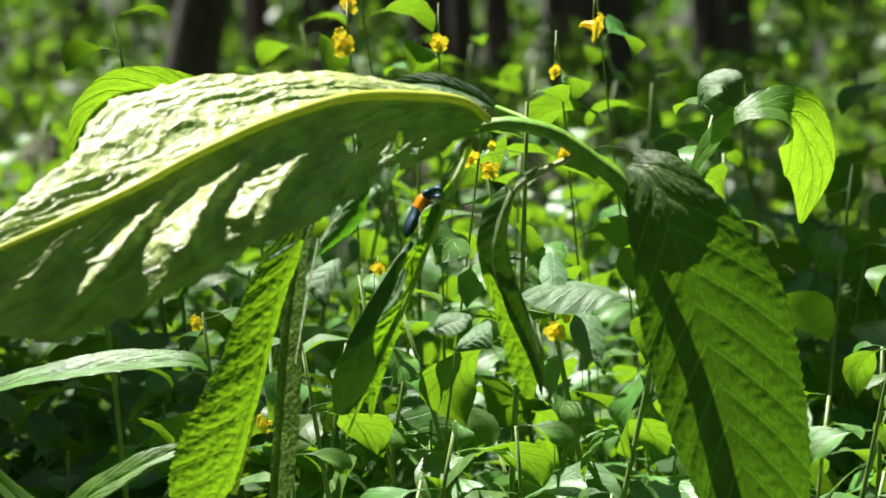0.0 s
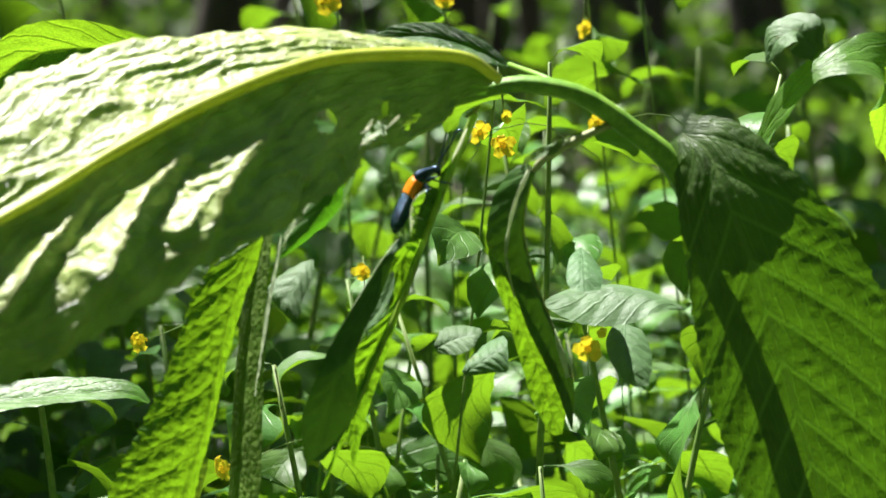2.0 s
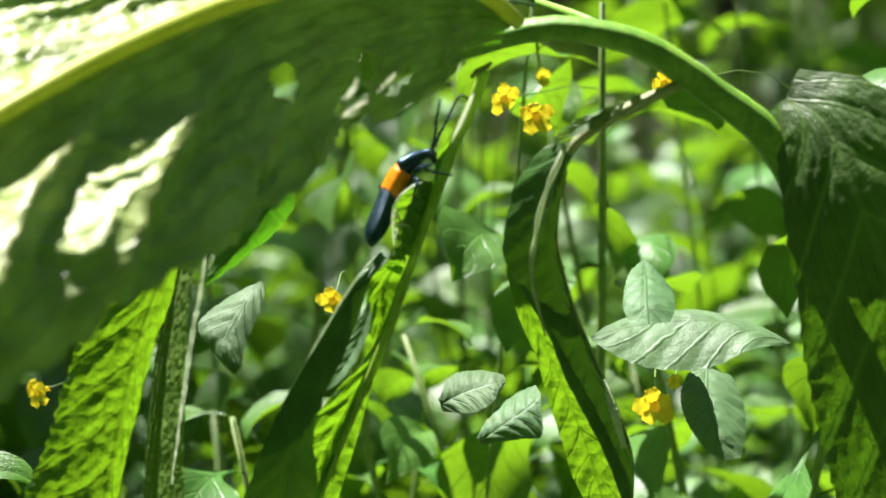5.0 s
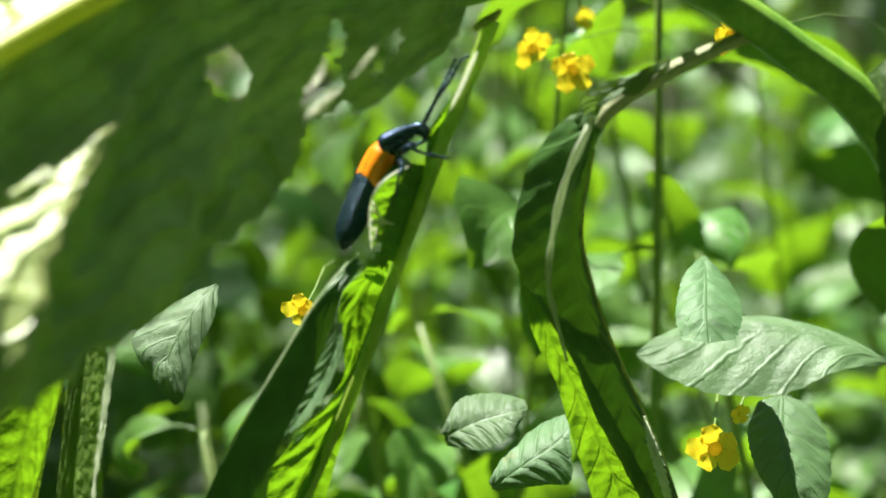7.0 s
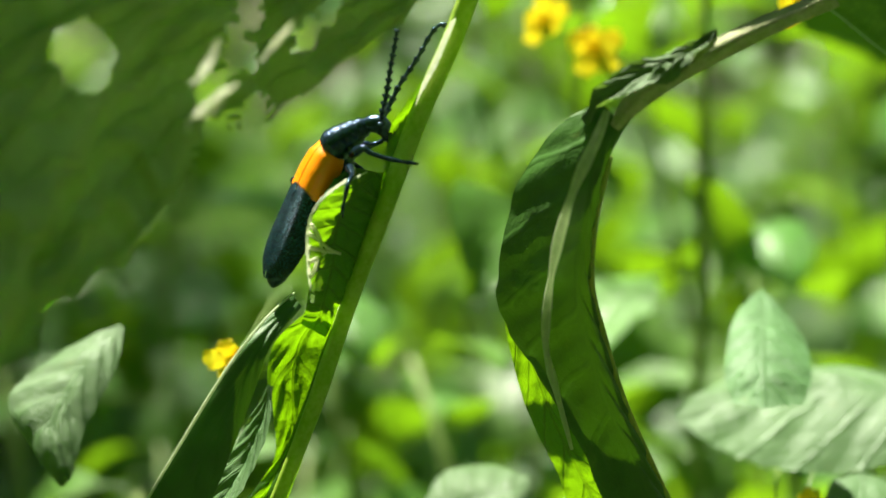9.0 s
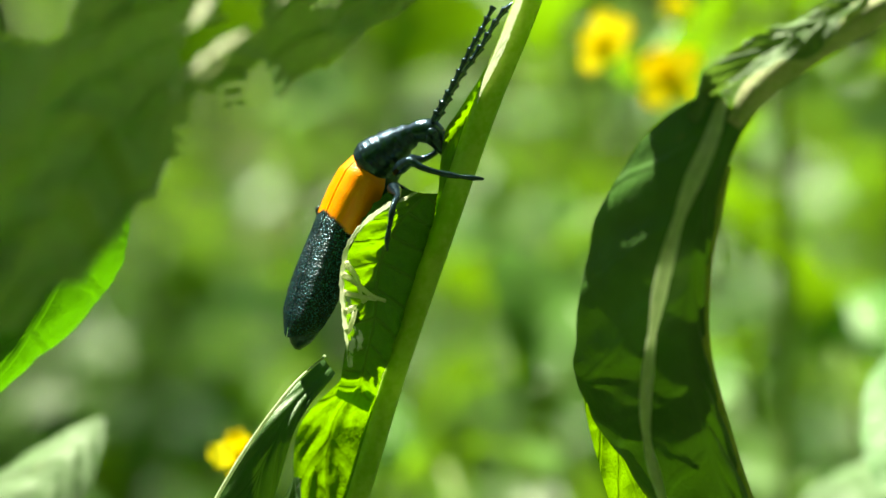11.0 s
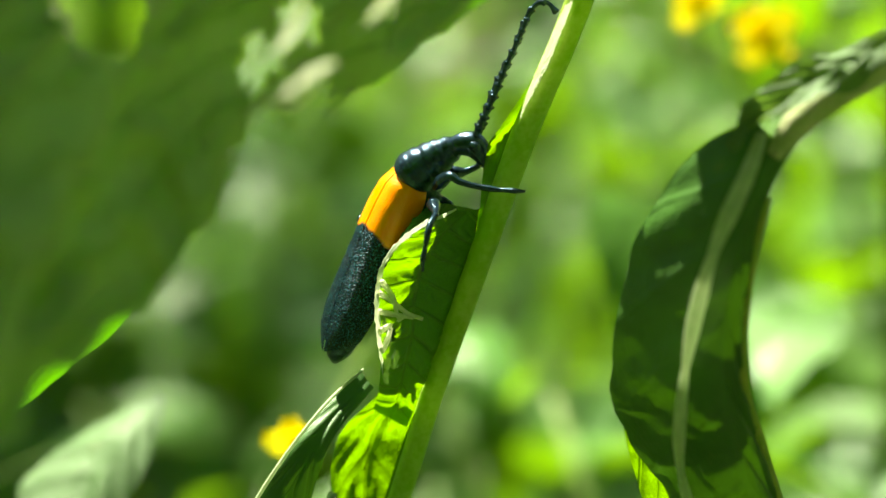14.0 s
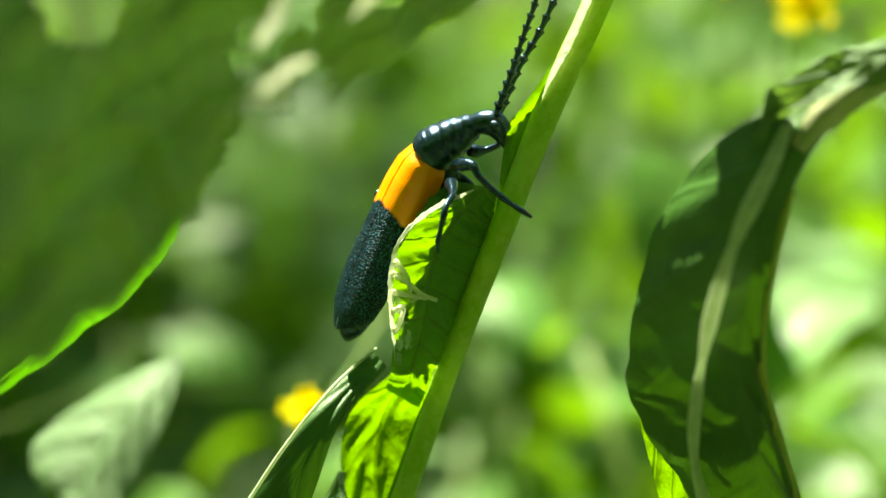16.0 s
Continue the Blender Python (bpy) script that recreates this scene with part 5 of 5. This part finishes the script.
for o in (tube("stem", [(-0.2, 0.07, -0.06), (-0.2, 0.07, 0.4), (-0.2, 0.065, 0.72), (-0.21, 0.06, 0.78)], [0.004, 0.0035, 0.003, 0.002], STEM, n=40),
          blade("leaf", [(-0.1940, 0.0600, 0.7097), (-0.1715, 0.0550, 0.7200), (-0.1450, 0.0500, 0.7266), (-0.1215, 0.0500, 0.7300), (-0.0960, 0.0500, 0.7309), (-0.0875, 0.0500, 0.7275)], [0.002, 0.006, 0.008, 0.008, 0.005, 0.001], [0.002, 0.006, 0.008, 0.009, 0.006, 0.001], (0.1, -0.35, 0.95), LEAF_GLOW, fa=5, fb=15, n=60, m=8),
          blade("leaf", [(-0.1919, 0.0600, 0.7021), (-0.1542, 0.0500, 0.6691), (-0.1298, 0.0450, 0.6807), (-0.1106, 0.0450, 0.6914), (-0.0920, 0.0500, 0.6992)], [0.002, 0.006, 0.007, 0.006, 0.001], [0.002, 0.006, 0.007, 0.006, 0.001], (0.1, -0.5, 0.85), LEAF_GLOW, fa=5, fb=15, n=50, m=8)):
    o.parent = left_plant
    o.matrix_parent_inverse = lp_inv


# ---- woodland behind ----
def tree(seed, x, y, r, lean=0.0, height=9.0):
    rng = np.random.RandomState(seed)
    ob = thing("tree", "dark-barked woodland tree in shade", "tree", (x, y, -0.1), group="woodland trees")
    pts = [(0, 0, 0), (lean * 0.25 + 0.03, 0, 0.6), (lean * 0.6, 0, 1.4), (lean * 1.2, 0.1, 3.0), (lean * 1.8, 0.1, 6.0), (lean * 2.2, 0, height)]
    tube("trunk", pts, [r * 1.35, r * 1.05, r, r * 0.9, r * 0.6, r * 0.2], BARK, ob, n=40, sides=12, ridge=0.05)
    v, f, uv = [], [], []
    top = np.array((lean * 2, 0, height * 0.75))
    for i in range(4):
        a = rng.rand() * 6.28
        b = np.array((lean * 1.6, 0, height * (0.45 + 0.1 * i)))
        tube("limb", [b, b + np.array((math.cos(a) * 0.8, math.sin(a) * 0.8, 0.5)), b + np.array((math.cos(a) * 1.9, math.sin(a) * 1.9, 0.9))], [r * 0.45, r * 0.3, r * 0.08], BARK, ob, n=10, sides=7)
    for i in range(520):
        d = unit(rng.randn(3)) * np.array((2.1, 2.1, 1.9)) * rng.rand() ** 0.4
        c = top + d
        a, b = unit(rng.randn(3)) * 0.16, unit(rng.randn(3)) * 0.10
        o = len(v)
        v += [c - a, c + b, c + a, c - b]
        uv += [(0, 0.5), (0.5, 1), (1, 0.5), (0.5, 0)]
        f.append((o, o + 1, o + 2, o + 3))
    mesh_ob("crown", v, f, LEAF_FAR, ob, "loose crown of small green leaves", uv, smooth=False)
    return ob


for i, (x, y, r, lean) in enumerate(((-1.05, 8.0, 0.085, 0.55), (-0.62, 14.0, 0.10, 0.0), (0.75, 14.0, 0.14, 0.03), (-1.6, 16.0, 0.07, -0.05), (-1.25, 17.0, 0.06, 0.08), (0.1, 18, 0.08, 0), (-0.95, 20, 0.09, -0.1), (1.2, 12, 0.05, 0.05), (1.7, 17, 0.1, -0.06), (2.3, 15, 0.08, 0.1), (-2.4, 13, 0.1, 0.1), (0.45, 24, 0.12, 0.0), (-0.25, 26, 0.13, 0.05), (1.05, 26, 0.12, 0.02), (2.6, 24, 0.14, 0.0), (-3.1, 22, 0.14, 0.05), (-1.9, 27, 0.15, 0), (3.4, 20, 0.12, 0.05), (0.0, 31, 0.16, 0), (1.9, 30, 0.16, 0.03), (-2.7, 32, 0.16, 0), (-0.8, 34, 0.18, 0.02))):
    tree(i + 3, x, y, r, lean, 8.0 + (i * 37 % 5))


def shade_tree(seed, foot, crown, radii, count):
    """An unseen tall tree added beside the clearing; its leafy bough throws dappled shade on the herbs."""
    rng = np.random.RandomState(seed)
    ob = thing("tree", "unseen tall tree added so that its leafy bough shades the herbs", "tree", (*foot, -0.1), group="woodland trees")
    c = np.array(crown) - np.array(ob.location)
    tube("trunk", [(0, 0, 0), (0.02, 0, 1), (0, 0.03, 3), (0.05, 0, 5.5), (0.1, 0, 8)], [0.2, 0.15, 0.13, 0.10, 0.03], BARK, ob, n=40, sides=12, ridge=0.05)
    tube("limb", [(0.02, 0.02, 3.6), c * np.array((0.5, 0.5, 1)) + np.array((0, 0, 0.1)), c], [0.07, 0.04, 0.015], BARK, ob, n=20, sides=8)
    v, f, uv = [], [], []
    for i in range(count):
        d = unit(rng.randn(3)) * np.array(radii) * rng.rand() ** 0.33
        p = c + d
        a, b = unit(rng.randn(3)) * 0.06, unit(rng.randn(3)) * 0.035
        o = len(v)
        v += [p - a, p + b, p + a, p - b]
        uv += [(0, 0.5), (0.5, 1), (1, 0.5), (0.5, 0)]
        f.append((o, o + 1, o + 2, o + 3))
    mesh_ob("crown", v, f, LEAF_FAR, ob, "bough of small green leaves", uv, smooth=False)
    return ob


# added out of view, each bough set up-sun of the herbs it darkens
shade_tree(71, (-3.0, 4.5), (-0.93, 3.0, 5.0), (0.31, 1.5, 0.5), 2800)
shade_tree(72, (-3.4, 1.6), (-1.97, 1.95, 5.0), (0.38, 0.42, 0.4), 2600)
shade_tree(73, (-3.2, 3.0), (-1.55, 1.86, 5.0), (0.10, 0.14, 0.3), 60)
shade_tree(76, (-2.6, 5.2), (-1.43, 3.05, 5.0), (0.75, 1.05, 0.4), 260)
shade_tree(77, (-1.6, 5.8), (-0.55, 3.2, 5.0), (0.45, 1.3, 0.4), 1300)
shade_tree(78, (-2.9, 3.6), (-1.02, 2.0, 5.0), (0.21, 0.55, 0.3), 900)
shade_tree(75, (-3.6, 2.4), (-1.68, 1.65, 5.0), (0.13, 0.11, 0.2), 260)


def shrub(seed, x, y, size, label):
    rng = np.random.RandomState(seed)
    ob = thing("shrub", label, "shrub", (x, y, -0.05), group="woodland shrubs")
    for i in range(5):
        a = rng.rand() * 6.28
        tube("branch", [(0, 0, 0), (math.cos(a) * 0.2 * size, math.sin(a) * 0.2 * size, 0.5 * size), (math.cos(a) * 0.5 * size, math.sin(a) * 0.5 * size, 0.95 * size)], [0.015, 0.01, 0.004], BARK, ob, n=10, sides=6)
    v, f, uv = [], [], []
    for i in range(1100):
        d = unit(rng.randn(3)) * np.array((0.75, 0.75, 0.6)) * rng.rand() ** 0.45 * size
        c = np.array((0, 0, 0.62 * size)) + d * (1 + 0.3 * math.sin(d[0] * 7 + seed))
        a, b = unit(rng.randn(3)) * 0.05, unit(rng.randn(3)) * 0.025
        o = len(v)
        v += [c - a, c + b, c + a, c - b]
        uv += [(0, 0.5), (0.5, 1), (1, 0.5), (0.5, 0)]
        f.append((o, o + 1, o + 2, o + 3))
    mesh_ob("foliage", v, f, LEAF_FAR, ob, "mass of small green leaves", uv, smooth=False)
    return ob


for i, (x, y, s) in enumerate(((-1.9, 9.5, 1.3), (-1.0, 10.5, 1.0), (1.9, 8.5, 0.9), (1.2, 10.5, 0.85), (0.3, 12.0, 0.8), (2.6, 10.5, 1.1), (-0.4, 15.0, 0.9), (-2.6, 12, 1.6), (3.2, 14, 1.2))):
    shrub(40 + i, x, y, s, "green woodland shrub, partly sunlit")


def woods_wall(seed, count, x0, x1, y0, y1, high, label):
    """A leafy wall of the wood, metres off."""
    rng = np.random.RandomState(seed)
    v, f, uv = [], [], []
    for i in range(count):
        x, y, z = rng.uniform(x0, x1), rng.uniform(y0, y1), high * rng.rand() ** 1.2
        if noise.noise((x * 0.5, y * 0.3, z * 0.6)) < -0.12:
            continue
        c = np.array((x, y, z))
        a, b = unit(rng.randn(3)) * 0.28, unit(rng.randn(3)) * 0.16
        o = len(v)
        v += [c - a, c + b, c + a, c - b]
        uv += [(0, 0.5), (0.5, 1), (1, 0.5), (0.5, 0)]
        f.append((o, o + 1, o + 2, o + 3))
    return tagged(mesh_ob("far_woods", v, f, LEAF_FAR, uvs=uv, smooth=False), label, "woods", kind="stuff")


woods_wall(5, 26000, -14, 14, 30, 46, 9, "dense green woodland foliage far behind the herbs")
# unseen leaf walls added around the camera to keep skylight off the leaf fronts
woods_wall(6, 16000, -8, 8, -5.5, -2.4, 9, "dense foliage added unseen behind the camera to block skylight")
woods_wall(7, 13000, -15, -8, -12, 30, 11, "dense foliage added unseen at the sides to block skylight")
woods_wall(8, 13000, 8, 15, -12, 30, 11, "dense foliage added unseen at the sides to block skylight")


# ---- movement ----
def motions():
    # the big leaf sways on its stalk: seconds, turn, pitch, roll
    sway = ((0.0, 13.0, 0.6, -1.0), (0.5, 10.0, 0.0, -0.3), (1.0, 10.5, -0.6, 0.1), (1.5, 12.0, -1.8, 0.9), (2.0, 14.2, -1.6, 0.6), (2.5, 14.9, -1.6, 0.3), (3.0, 16.9, -2.7, 0.7), (3.5, 11.4, -3.3, 3.7), (4.0, 19.8, 0.1, 3.0), (6.5, 24.1, -4.7, -0.8), (7.0, 24.1, -5.9, -0.1), (7.5, 25.3, -5.7, -0.3), (8.0, 24.5, -6.5, 0.4), (10.5, 22.0, -3.8, 4.0), (11.0, 23.6, -3.5, 4.0), (11.5, 22.0, -5.0, 4.0), (12.0, 23.2, -4.7, 4.0), (12.5, 30.8, -1.8, 4.0), (13.0, 31.9, -4.9, 3.4), (13.5, 33.0, -1.2, 4.0), (14.0, 32.9, -0.9, 4.0), (14.5, 33.6, -0.9, 4.0), (15.0, 33.8, -1.2, 4.0), (15.5, 28.0, -1.3, 4.0), (16.0, 30.3, -1.4, 4.0))
    walk(big_leaf, [(t, Matrix.Translation(BIG_BASE) @ pose(0, 0, 0, r, p, y)) for t, y, p, r in sway])
    # the wilted leaf sways with the stem: seconds, millimetres across, ahead, up
    drift = ((0.0, 0.8, 0, -1.2), (0.5, 1.3, 0, -1.2), (1.0, 1.0, 0, -1.0), (1.5, 0.8, 0, -1.0), (2.0, 0.9, 0, -1.0), (2.5, 0.9, 0, -0.8), (3.0, 0.8, 0, -0.7), (3.5, 1.4, 0, -0.8), (4.0, 1.1, 0, -0.7), (6.5, 0.2, 0, -0.2), (7.0, 0.0, 0, 0.0), (7.5, 0.1, 0, 0.1), (8.0, 0.2, 0, -0.1), (10.5, -1.4, -18.0, 0.1), (11.0, -1.3, -18.0, -0.1), (11.5, -1.2, -18.0, -0.1), (12.0, -1.3, -18.0, -0.0), (13.0, -1.2, -18.0, 0.1), (13.5, -1.1, -18.0, 0.2), (14.0, -1.2, -18.0, 0.4), (14.5, -0.9, -18.0, 0.5), (15.0, -1.1, -18.0, 0.6), (15.5, -1.1, -18.0, 0.6), (16.0, -1.1, -18.0, 0.6))
    walk(wilted, [(t, Matrix.Translation(Vector(WILT_AT) + Vector((dx, dy, dz)) * 0.001)) for t, dx, dy, dz in drift])
    walk(focus, [(t, Matrix.Translation((0.0, y, 0.8))) for t, y in ((0.0, 0.14), (4.0, 0.08), (6.5, 0.045), (8.2, 0.034), (9.5, -0.003), (16.0, -0.003))])
    # the feelers swing and a foreleg steps: seconds, degrees sideways, degrees forward
    to_own = M_BEETLE.to_3x3().inverted()
    for limb, base, swings in ((antenna_b, ANT_B[0], ((0, 20, 10), (1, 10, 20), (2, 12, 20), (3.5, -3, 25), (4.2, 0, 25), (5.3, 8, 20), (6.4, 3, 30), (7, 24, 0), (7.5, 10, 20), (8, -8, 45), (8.2, -2, 40), (9.3, 10, 20), (10.3, 15, 20), (10.7, 24, 0), (11, 27, 0), (11.5, 2, 40), (12, -8, 42), (12.5, 10, 45), (13, 24, 5), (13.5, 22, 5), (14, 23, 10), (14.5, -13, 45), (15, 14, 40), (15.5, 23, 10), (16, 17, 10))),
                                 (foreleg, FORELEG[0], ((0, 0, 0), (10.3, 0, 0), (13.5, 0, 0), (14.0, -4, 0), (14.5, 20, 0), (15.0, 18, 0), (16.0, 24, 0))),
                                 (antenna_a, ANT_A[0], ((0, 0, 0), (4, -8, 0), (6.4, -4, 0), (8, -2, 0), (10.3, -6, 0), (11, 0, 0), (12.5, 0, 0), (13, -9, 0), (14, -10, 0), (14.5, 0, 0), (15, 0, 0), (15.5, -8, 0), (16, -8, 0)))):
        rows = []
        for t, a, f in swings:
            r = Matrix.Rotation(radians(a), 3, "Y") @ Matrix.Rotation(radians(f), 3, "X")
            rows.append((t, Matrix.Translation(base) @ (to_own @ r @ M_BEETLE.to_3x3()).to_4x4()))
        walk(limb, rows)


motions()
